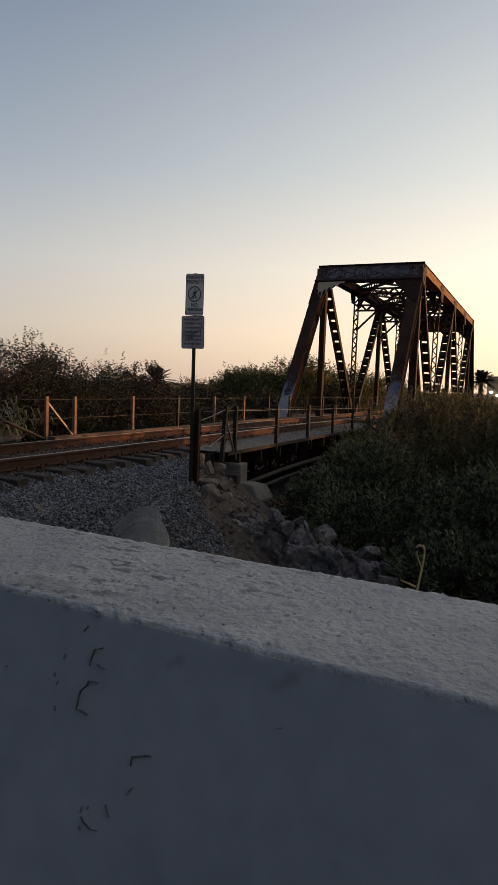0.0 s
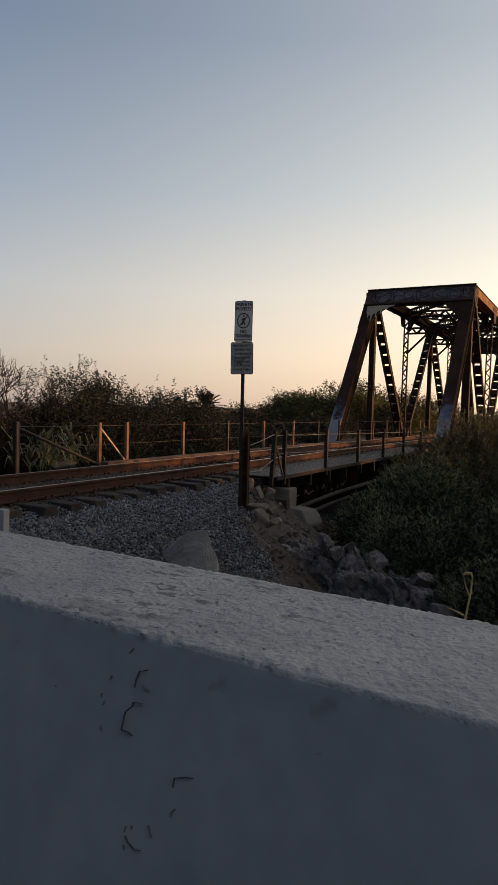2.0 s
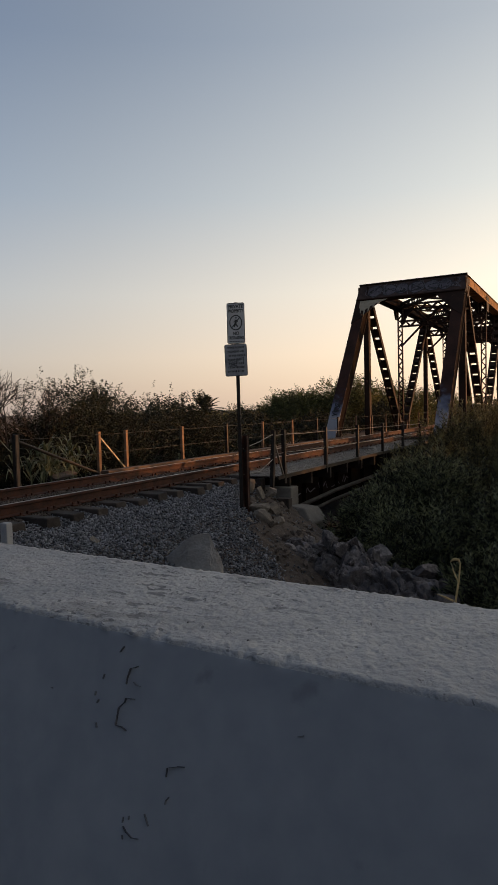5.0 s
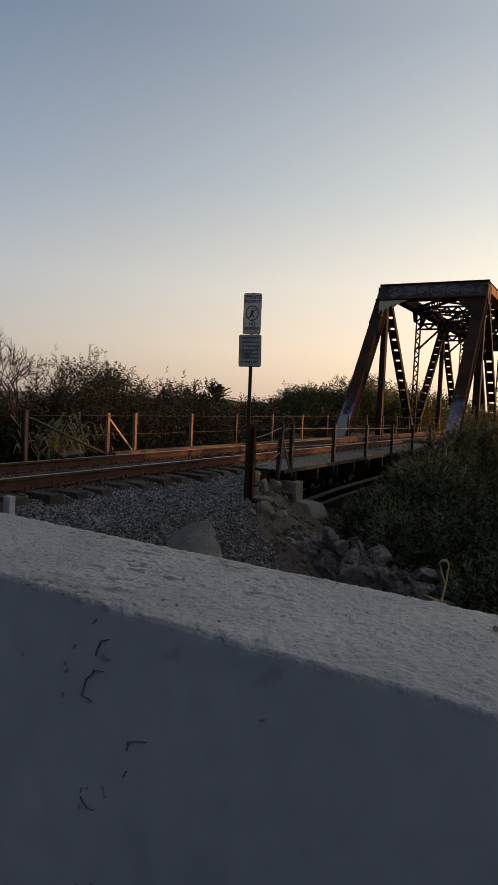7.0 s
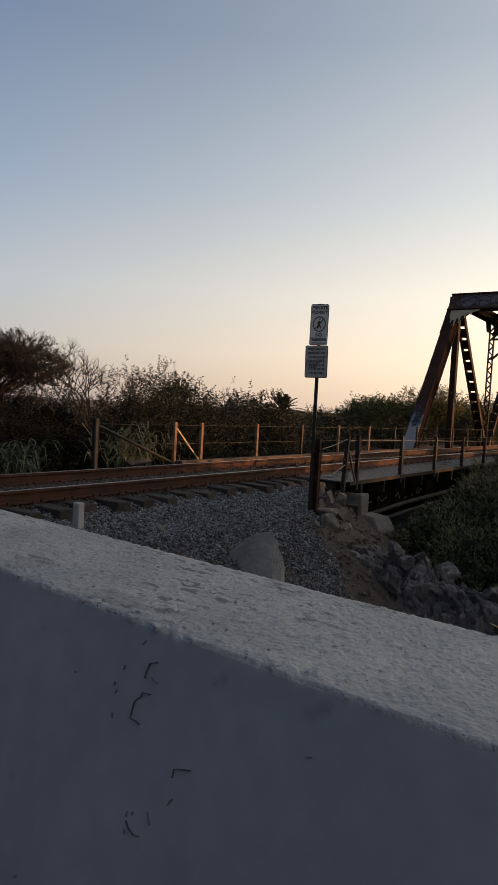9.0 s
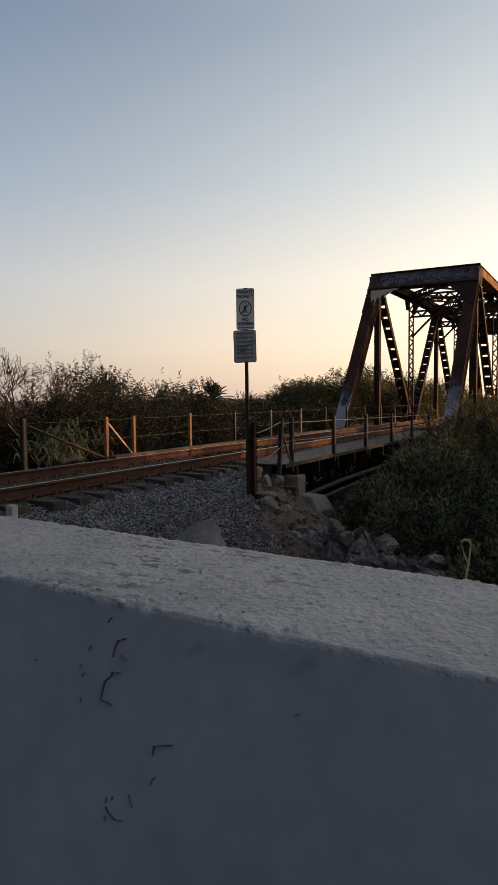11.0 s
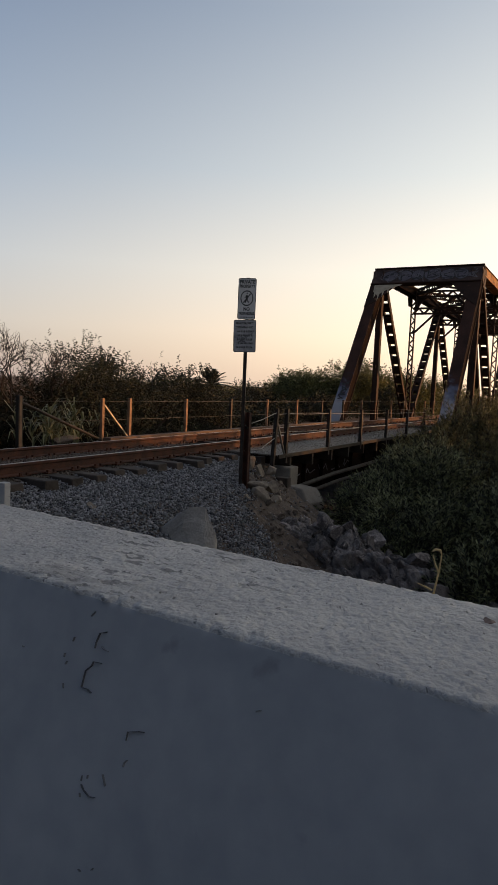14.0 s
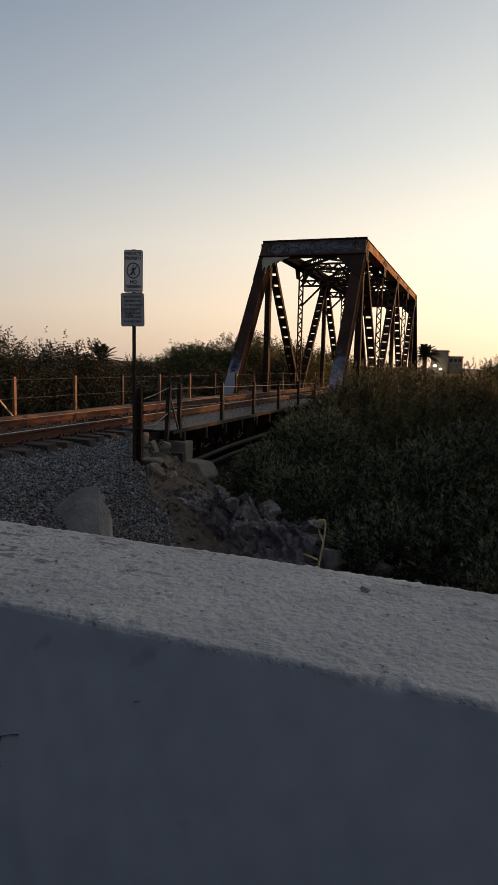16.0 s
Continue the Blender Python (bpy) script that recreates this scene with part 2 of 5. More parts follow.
    l.new(h, bp.inputs["Height"])
    l.new(bp.outputs[0], b.inputs["Normal"])
    return m


PITTED = pitted_top()
# same painted barrier, its face toned darker and bluer for the side in shade
BARRIER_FACE = material("shaded_smooth_face", (0.278, 0.283, 0.302), (0.395, 0.39, 0.398), 0.8, 0, 3.2, 26, 0.10, 0.003, ((0.25, 0.25, 0.262), 0.33, 14))

# ---- mesh helpers ----
ORIGIN = {}


class Shape:
    """Collects vertices and faces in world metres."""

    def __init__(self):
        self.v, self.f = [], []

    def add(self, verts, faces):
        k = len(self.v)
        self.v.extend(tuple(p) for p in verts)
        self.f.extend(tuple(i + k for i in q) for q in faces)
        return self

    def hexa(self, c):
        return self.add(c, [(0, 3, 2, 1), (4, 5, 6, 7), (0, 1, 5, 4), (1, 2, 6, 5), (2, 3, 7, 6), (3, 0, 4, 7)])

    def box(self, x0, x1, y0, y1, z0, z1):
        return self.hexa([(x0, y0, z0), (x1, y0, z0), (x1, y1, z0), (x0, y1, z0), (x0, y0, z1), (x1, y0, z1), (x1, y1, z1), (x0, y1, z1)])

    def beam(self, a, b, side, w, d):
        """A bar from a to b, w wide along side and d deep across it."""
        a, b = Vector(a), Vector(b)
        ax = (b - a).normalized()
        s = Vector(side)
        s = (s - ax * s.dot(ax)).normalized()
        u = ax.cross(s)
        s, u = s * w / 2, u * d / 2
        return self.hexa([a - s - u, a + s - u, a + s + u, a - s + u, b - s - u, b + s - u, b + s + u, b - s + u])

    def tube(self, pts, radii, n=6):
        pts = [Vector(p) for p in pts]
        k = len(self.v)
        for i, p in enumerate(pts):
            ax = (pts[min(i + 1, len(pts) - 1)] - pts[max(i - 1, 0)]).normalized()
            s = ax.orthogonal().normalized() if abs(ax.z) > 0.95 else ax.cross(Vector((0, 0, 1))).normalized()
            u = ax.cross(s)
            r = radii[i] if hasattr(radii, "__len__") else radii
            for j in range(n):
                t = 2 * math.pi * j / n
                self.v.append(tuple(p + s * (r * math.cos(t)) + u * (r * math.sin(t))))
        for i in range(len(pts) - 1):
            for j in range(n):
                a, b = k + i * n + j, k + i * n + (j + 1) % n
                self.f.append((a, b, b + n, a + n))
        self.f.append(tuple(k + j for j in range(n))[::-1])
        self.f.append(tuple(k + (len(pts) - 1) * n + j for j in range(n)))
        return self


def thing(name, at, label, category, group="", kind=""):
    e = new(name)
    e.location = at
    e.empty_display_size = 0.2
    ORIGIN[e.name] = Vector(at)
    return tagged(e, label, category, group, kind)


def part(name, shape, mat, parent=None, label="", smooth=False, bevel=0.0):
    """Links a Shape (or a mesh) as one mesh object under a thing or a part."""
    o = ORIGIN.get(parent.name, Vector()) if parent else Vector()
    if isinstance(shape, Shape):
        me = bpy.data.meshes.new(name)
        me.from_pydata([(x - o.x, y - o.y, z - o.z) for x, y, z in shape.v], [], shape.f)
        me.materials.append(mat)
        if smooth:
            me.polygons.foreach_set("use_smooth", [True] * len(me.polygons))
        me.update()
    else:
        me = shape
    ob = new(name, me)
    if parent:
        ob.parent = parent
    ORIGIN[ob.name] = o
    if bevel:
        bv = ob.modifiers.new("bevel", "BEVEL")
        bv.width, bv.segments = bevel, 2
    return tagged(ob, label) if label else ob


def raw_mesh(name, verts, faces, mat, smooth=False):
    """A mesh from numpy arrays: verts (n, 3), faces (m, 3 or 4)."""
    me = bpy.data.meshes.new(name)
    k = faces.shape[1]
    me.vertices.add(len(verts))
    me.vertices.foreach_set("co", verts.astype(np.float32).ravel())
    me.loops.add(faces.size)
    me.loops.foreach_set("vertex_index", faces.astype(np.int32).ravel())
    me.polygons.add(len(faces))
    me.polygons.foreach_set("loop_start", np.arange(0, faces.size, k, dtype=np.int32))
    me.update(calc_edges=True)
    me.materials.append(mat)
    if smooth:
        me.polygons.foreach_set("use_smooth", [True] * len(faces))
    return me


# ---- ground ----
def ground_z(x, y):
    shift = 0.9 * np.clip((y - 9.8) / 2.0, 0, 1)
    z = np.interp(x + shift * np.clip((x + 8) / 2, 0, 1), [-60, -12, -10.5, -9.8, -6, -5.2, -4.6, -3.9, -3, -2, 0, 4], [-.5, -.5, -.35, -.3, -.36, -.48, -.75, -1.2, -1.75, -2.1, -2.5, -2.7])
    cut = np.clip((y - 12.0) / 1.6, 0, 1) * np.clip((66 - y) / 4, 0, 1)
    cut = cut * cut * (3 - 2 * cut) * np.clip((x + 11.8) / 1.4, 0, 1)
    near = np.clip((2.6 - y) / 1.0, 0, 1)
    z = z * (1 - cut) + (-3.0) * cut
    return z * (1 - near) + (-0.14) * near


gx = np.concatenate([[-3000, -1200, -500, -200, -90, -50, -30], np.arange(-24, -6.6, 0.3), np.arange(-6.6, -3.4, 0.08), np.arange(-3.4, 10, 0.3), [12, 16, 24, 50, 100, 300, 1000, 3000]])
gy = np.concatenate([[-3000, -1000, -300, -80, -30, -12, -5, -2], np.arange(0, 8.2, 0.3), np.arange(8.2, 12.6, 0.08), np.arange(12.6, 18, 0.3), np.arange(18, 70, 2), [75, 90, 120, 200, 500, 1200, 3000]])
GX, GY = np.meshgrid(gx, gy)
rough_ground = np.random.RandomState(3).normal(0, 0.02, GX.shape) * (np.abs(GX) < 25) * (GY > 3) * (GY < 20) * 0.6
gv = np.stack([GX, GY, ground_z(GX, GY) + rough_ground], -1).reshape(-1, 3)
GRAVEL_Y, GRAVEL_X = [6.5, 7.6, 8.0, 8.5, 9.25, 9.7, 10.2, 12], [-2.9, -3.15, -3.45, -3.95, -4.75, -5.12, -5.5, -6.2]
for q in np.nonzero((gv[:, 0] > np.interp(gv[:, 1], GRAVEL_Y, GRAVEL_X)) & (gv[:, 0] < -3.4) & (gv[:, 1] > 8.2) & (gv[:, 1] < 12.6))[0]:
    at = Vector(gv[q] * (1, 1, 0))
    gv[q, 2] += 0.07 * noise.fractal(at * 2.3, 0.8, 2.1, 5) + 0.05 * noise.ridged_multi_fractal(at * 3.1, 0.9, 2.0, 3, 0.9, 2.0) - 0.05
ni, nj = len(gy), len(gx)
ii, jj = np.meshgrid(np.arange(ni - 1), np.arange(nj - 1), indexing="ij")
k0 = (ii * nj + jj).ravel()
gf = np.stack([k0, k0 + 1, k0 + nj + 1, k0 + nj], 1)
ground = tagged(new("ground", raw_mesh("ground", gv, gf, SOIL, True)), "bare brown soil sloping down to the river bed", "ground", kind="structure")
road = tagged(part("road", Shape().box(-30, 60, -9, 0.25, -0.4, -0.09), ASPHALT), "grey asphalt road behind the concrete barrier", "road", kind="structure")

# ---- concrete barrier ----
SKEW = math.atan(-0.068)
BU, BN = Vector((math.cos(SKEW), math.sin(SKEW), 0)), Vector((-math.sin(SKEW), math.cos(SKEW), 0))
BO = Vector((-0.415, 0.647, 0))
TOPZ, BATTER, THICK = 0.9226, 0.419, 0.315


def barrier():
    us = np.concatenate([np.arange(-4.6, -1.3, 0.1), np.arange(-1.3, 1.1, 0.004), np.arange(1.1, 12, 0.25)])
    prof = [(-0.42, -0.09)]
    prof += [((z - TOPZ) * BATTER, z) for z in np.linspace(0.30, TOPZ - 0.02, 30)]
    prof += [(-0.016 * BATTER, TOPZ - 0.016), (-0.013 * BATTER, TOPZ - 0.013), (-0.010 * BATTER, TOPZ - 0.010)]
    prof += [(-0.007 * BATTER, TOPZ - 0.007), (-0.003 * BATTER, TOPZ - 0.003), (0.0006, TOPZ - 0.0006), (0.003, TOPZ), (0.007, TOPZ)]
    prof += [(w, TOPZ) for w in np.linspace(0.012, THICK - 0.02, 52)]
    prof += [(THICK - 0.006, TOPZ - 0.003), (THICK, TOPZ - 0.015), (THICK, 0.5), (THICK, -1.2)]
    V = np.zeros((len(us), len(prof), 3))
    for i, s in enumerate(us):
        for j, (w, z) in enumerate(prof):
            p = BO + BU * float(s) + BN * w
            q = Vector((p.x, p.y, z))
            edge = math.exp(-((w - 0.0) / 0.012) ** 2 - ((z - TOPZ) / 0.0075) ** 2)
            if w > 0.008:
                d = noise.fractal(q * 70, 0.6, 2.1, 3) * 0.0015 + max(0, noise.noise(q * 150) - 0.1) * 0.0052 - max(0, noise.noise(Vector((q.x * 45, q.y * 90, 4.0))) - 0.35) * 0.006 + noise.noise(q * 9) * 0.0012
            else:
                d = noise.fractal(q * 20, 0.9, 2.1, 3) * 0.0007 + noise.noise(q * 7) * 0.0016
            e = (noise.fractal(Vector((s * 40, 3.1, 0)), 0.6, 2, 4) * 0.0060 + max(0, noise.noise(Vector((s * 26, 7.7, 0))) - .25) * 0.012 + max(0, noise.noise(Vector((s * 7, 2.7, 0))) - .3) * 0.016) * edge
            V[i, j] = (q.x + BN.x * (-d * 0.4 + e), q.y + BN.y * (-d * 0.4 + e), z + d - abs(e) * 0.6)
    m, k = len(us), len(prof)
    a, b = np.meshgrid(np.arange(m - 1), np.arange(k - 1), indexing="ij")
    q0 = (a * k + b).ravel()
    F = np.stack([q0, q0 + k, q0 + k + 1, q0 + 1], 1)
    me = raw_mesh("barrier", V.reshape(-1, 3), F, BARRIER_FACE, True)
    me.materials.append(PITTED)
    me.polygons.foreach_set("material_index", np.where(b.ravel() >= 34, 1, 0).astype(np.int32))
    return me


wall = tagged(new("barrier_wall", barrier()), "pale painted concrete road barrier with pitted top", "wall", kind="structure")

# ---- railway track ----
NEAR_X, FAR_X = -7.03, -8.54
TC = (NEAR_X + FAR_X) / 2
track = thing("railway_track", (TC, 0, -0.2), "rusty steel rails on dark timber sleepers over grey ballast", "railway track")


def rail(x):
    prof = [(-0.07, -0.17), (0.07, -0.17), (0.07, -0.158), (0.012, -0.14), (0.009, -0.05), (0.036, -0.036), (0.036, -0.008), (0.028, -0.0), (-0.028, 0.0),
            (-0.036, -0.008), (-0.036, -0.036), (-0.009, -0.05), (-0.012, -0.14), (-0.07, -0.158)]
    s = Shape()
    ys = [-14, 4, 8, 12, 20, 30, 60, 95]
    n = len(prof)
    verts = [(x + a, y, z) for y in ys for a, z in prof]
    faces = [(i * n + j, i * n + (j + 1) % n, (i + 1) * n + (j + 1) % n, (i + 1) * n + j) for i in range(len(ys) - 1) for j in range(n)]
    s.add(verts, faces)
    r = part("rail", s, RUST, track)
    part("rail_head", Shape().box(x - 0.027, x + 0.027, -14, 95, -0.004, 0.002), RAIL_TOP, r, "dull worn rail head")
    return r


for rx in (NEAR_X, FAR_X):
    rail(rx)


def sleeper_mesh(seed):
    bm = bmesh.new()
    bmesh.ops.create_cube(bm, size=1.0)
    bmesh.ops.scale(bm, vec=(2.74, 0.23, 0.19), verts=bm.verts)
    bmesh.ops.bevel(bm, geom=bm.edges[:], offset=0.012, segments=1, affect="EDGES")
    for v in bm.verts:
        v.co += Vector((noise.noise(v.co * 5 + Vector((seed, 0, 0))) * .05, noise.noise(v.co * 6 + Vector((0, seed, 0))) * .03, noise.noise(v.co * 6 + Vector((0, 0, seed))) * .02 - 0.095))
    me = bpy.data.meshes.new("sleeper")
    bm.to_mesh(me)
    bm.free()
    me.materials.append(TIE)
    return me


tie_meshes = [sleeper_mesh(3.7 * q) for q in range(5)]
rng = random.Random(11)
for i in range(150):
    y = -3.7 + 0.507 * i
    t = part("sleeper", rng.choice(tie_meshes), TIE, track)
    t.location = (rng.uniform(-0.08, 0.12), y + rng.uniform(-0.03, 0.03), 0.025 + rng.uniform(-0.02, 0.008))
    t.rotation_euler = (rng.uniform(-.03, .03), rng.uniform(-0.006, 0.006), rng.uniform(-0.02, 0.02))
plate = Shape().box(-0.13, 0.13, -0.09, 0.09, -0.012, 0.006)
for sx in (-0.1, 0.1):
    for sy in (-0.06, 0.06):
        plate.box(sx - 0.014, sx + 0.014, sy - 0.014, sy + 0.014, 0.0, 0.045)
plate_mesh = bpy.data.meshes.new("tie_plate")
plate_mesh.from_pydata(plate.v, [], plate.f)
plate_mesh.materials.append(RUST)
for i in range(60):
    for rx in (NEAR_X, FAR_X):
        p = part("tie_plate", plate_mesh, RUST, track)
        p.location = (rx - TC, -3.7 + 0.507 * (i + 10), 0.03)

# ---- truss bridge ----
HALF = 2.3                       # truss centre planes from the track's centre line
PY = [26.2, 31.75, 38.0, 44.25, 50.5, 56.75, 62.3]
TOP, LOW = 6.93, -0.75
bridge = thing("truss_bridge", (TC, 26.2, -1.0), "rusty riveted steel railway truss bridge with graffiti on its portal", "bridge")
X = Vector((1, 0, 0))


def solid(name, a, b, w, d, label=""):
    return part(name, Shape().beam(a, b, X, w, d), BRIDGE, bridge, label)


def battened(name, a, b, w=0.42, d=0.24, pitch=0.66, plate_len=0.36):
    """Two channels joined by batten plates, with open gaps between the plates."""
    a, b = Vector(a), Vector(b)
    ax = (b - a).normalized()
    u = ax.cross(X).normalized()
    s = Shape()
    for k in (-1, 1):
        o = X * (k * (w / 2 - 0.035))
        s.beam(a + o, b + o, X, 0.07, d)
    n = int((b - a).length / pitch)
    for i in range(n):
        p = a + ax * (pitch * (i + 0.3))
        for k in (-1, 1):
            o = u * (k * (d / 2 + 0.006))
            s.beam(p + o, p + ax * plate_len + o, X, w - 0.004, 0.012)
    return part(name, s, BRIDGE, bridge)


def laced(name, a, b, w=0.24, d=0.16, pitch=0.26, side=X, bar=0.045, leg=0.05):
    """Two angles joined by zigzag lacing bars."""
    a, b = Vector(a), Vector(b)
    side = Vector(side)
    ax = (b - a).normalized()
    u = ax.cross(side).normalized()
    s = Shape()
    for k in (-1, 1):
        s.beam(a + side * (k * w / 2), b + side * (k * w / 2), side, leg, d)
    n = max(2, int((b - a).length / pitch))
    st = (b - a) / n
    for i in range(n):
        k = 1 if i % 2 else -1
        for q in (-1, 1):
            o = u * (q * d / 2)
            s.beam(a + st * i + side * (k * w / 2) + o, a + st * (i + 1) - side * (k * w / 2) + o, side, bar, 0.012)
    return part(name, s, BRIDGE, bridge)


PAINTED = material("endpost_paint", (0.019, 0.010, 0.008), (0.070, 0.031, 0.022), 0.75, 0.0, 1.4, 25, 0.3, 0.005, gloss=0.2)


def painted_foot(m):
    """Pale overpainting on the lowest stretch of an end post, with a ragged upper edge."""
    n, l = m.node_tree.nodes, m.node_tree.links
    b = n["Principled BSDF"]
    old = b.inputs["Base Color"].links[0].from_socket
    co, sep, nz, ma = n.new("ShaderNodeTexCoord"), n.new("ShaderNodeSeparateXYZ"), n.new("ShaderNodeTexNoise"), n.new("ShaderNodeMath")
    nz.inputs["Scale"].default_value, nz.inputs["Detail"].default_value = 2.5, 8
    l.new(co.outputs["Object"], sep.inputs[0])
    l.new(co.outputs["Object"], nz.inputs[0])
    ma.operation, ma.inputs[1].default_value = "MULTIPLY_ADD", 2.2
    l.new(nz.outputs[0], ma.inputs[0])
    l.new(sep.outputs[2], ma.inputs[2])
    r, mix = n.new("ShaderNodeValToRGB"), n.new("ShaderNodeMix")
    r.color_ramp.elements[0].position, r.color_ramp.elements[1].position = 0.0, 1.0
    mp = n.new("ShaderNodeMapRange")
    mp.inputs[1].default_value, mp.inputs[2].default_value, mp.inputs[3].default_value, mp.inputs[4].default_value = 3.5, 4.1, 1.0, 0.0
    tone, mt = n.new("ShaderNodeValToRGB"), n.new("ShaderNodeMapRange")
    mt.inputs[1].default_value, mt.inputs[2].default_value = 2.2, 4.0
    l.new(ma.outputs[0], mt.inputs[0])
    tone.color_ramp.elements[0].position, tone.color_ramp.elements[0].color = 0.30, (0.30, 0.30, 0.33, 1)
    tone.color_ramp.elements[1].position, tone.color_ramp.elements[1].color = 0.95, (0.045, 0.026, 0.03, 1)
    mid_ = tone.color_ramp.elements.new(0.62)
    mid_.color = (0.14, 0.15, 0.21, 1)
    l.new(mt.outputs[0], tone.inputs[0])
    l.new(ma.outputs[0], mp.inputs[0])
    mix.data_type = "RGBA"
    l.new(mp.outputs[0], mix.inputs[0])
    l.new(old, mix.inputs[6])
    l.new(tone.outputs[0], mix.inputs[7])
    l.new(mix.outputs[2], b.inputs["Base Color"])


painted_foot(PAINTED)
for sgn in (-1, 1):
    px = TC + sgn * HALF

    def P(i, z):
        return (px, PY[i], z)

    for i, j in ((0, 1), (6, 5)):
        a, b = Vector(P(i, LOW)), Vector(P(j, TOP))
        ax = (b - a).normalized()
        u = ax.cross(X).normalized()
        if (u.y > 0) == (i == 0):
            u = -u
        ep = Shape().beam(a + u * 0.262, b + u * 0.262, X, 0.50, 0.016)
        post_ = part("end_post", ep, PAINTED, bridge, "rusty end post with pale paint over its foot")
        for k in (-1, 1):
            part("flange_angle", Shape().beam(a + X * (k * 0.235) - u * 0.25, b + X * (k * 0.235) - u * 0.25, X, 0.05, 0.03), BRIDGE, post_)
            # webs coloured darker than the front plate, as sides out of the sun
            part("web", Shape().beam(a + X * (k * 0.195), b + X * (k * 0.195), X, 0.03, 0.50), BRIDGE_SHADED, post_)
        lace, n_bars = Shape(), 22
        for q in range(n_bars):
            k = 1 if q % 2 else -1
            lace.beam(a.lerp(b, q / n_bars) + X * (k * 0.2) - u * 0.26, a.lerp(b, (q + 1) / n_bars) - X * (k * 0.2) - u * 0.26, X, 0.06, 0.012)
        part("lacing", lace, BRIDGE_SHADED, post_)
    tc_ = Shape().beam(P(1, TOP), P(5, TOP), X, 0.40, 0.42)
    cover_ = Shape().box(px - 0.25, px + 0.25, PY[1] - 0.1, PY[5] + 0.1, TOP + 0.212, TOP + 0.23)
    for k in (-1, 1):
        tc_.box(px + k * 0.225 - 0.025, px + k * 0.225 + 0.025, PY[1], PY[5], TOP - 0.23, TOP - 0.18)
    chord_ = part("top_chord", tc_, CHORD_RUST_SUNLIT if sgn > 0 else BRIDGE_SHADED, bridge, "rusted box chord coloured bright orange as sunlit" if sgn > 0 else "")
    part("cover_plate", cover_, BRIDGE, chord_)
    solid("bottom_chord", P(0, LOW), P(6, LOW), 0.36, 0.40)
    solid("hip_vertical", P(1, LOW), P(1, TOP), 0.26, 0.30)
    solid("hip_vertical", P(5, LOW), P(5, TOP), 0.26, 0.30)
    laced("vertical", P(2, LOW), P(2, TOP - 0.2))
    solid("vertical", P(3, LOW), P(3, TOP - 0.2), 0.24, 0.26)
    laced("vertical", P(4, LOW), P(4, TOP - 0.2))
    for i, j in ((1, 2), (3, 2), (3, 4), (5, 4)):
        battened("diagonal", P(i, TOP - 0.15), P(j, LOW + 0.1))
    for i in range(1, 6):
        g = Shape()
        for k in (-1, 1):
            o = px + k * 0.235
            y, h = PY[i], 0.55
            g.hexa([(o - 0.006, y - h, TOP - 0.2), (o + 0.006, y - h, TOP - 0.2), (o + 0.006, y + h, TOP - 0.2), (o - 0.006, y + h, TOP - 0.2),
                    (o - 0.006, y - h, TOP + 0.1), (o + 0.006, y - h, TOP + 0.1), (o + 0.006, y + h, TOP + 0.1), (o - 0.006, y + h, TOP + 0.1)])
            g.hexa([(o - 0.006, y - h * .45, TOP - 0.75), (o + 0.006, y - h * .45, TOP - 0.75), (o + 0.006, y + h * .45, TOP - 0.75), (o - 0.006, y + h * .45, TOP - 0.75),
                    (o - 0.006, y - h, TOP - 0.2), (o + 0.006, y - h, TOP - 0.2), (o + 0.006, y + h, TOP - 0.2), (o - 0.006, y + h, TOP - 0.2)])
        part("gusset_plate", g, BRIDGE, bridge)

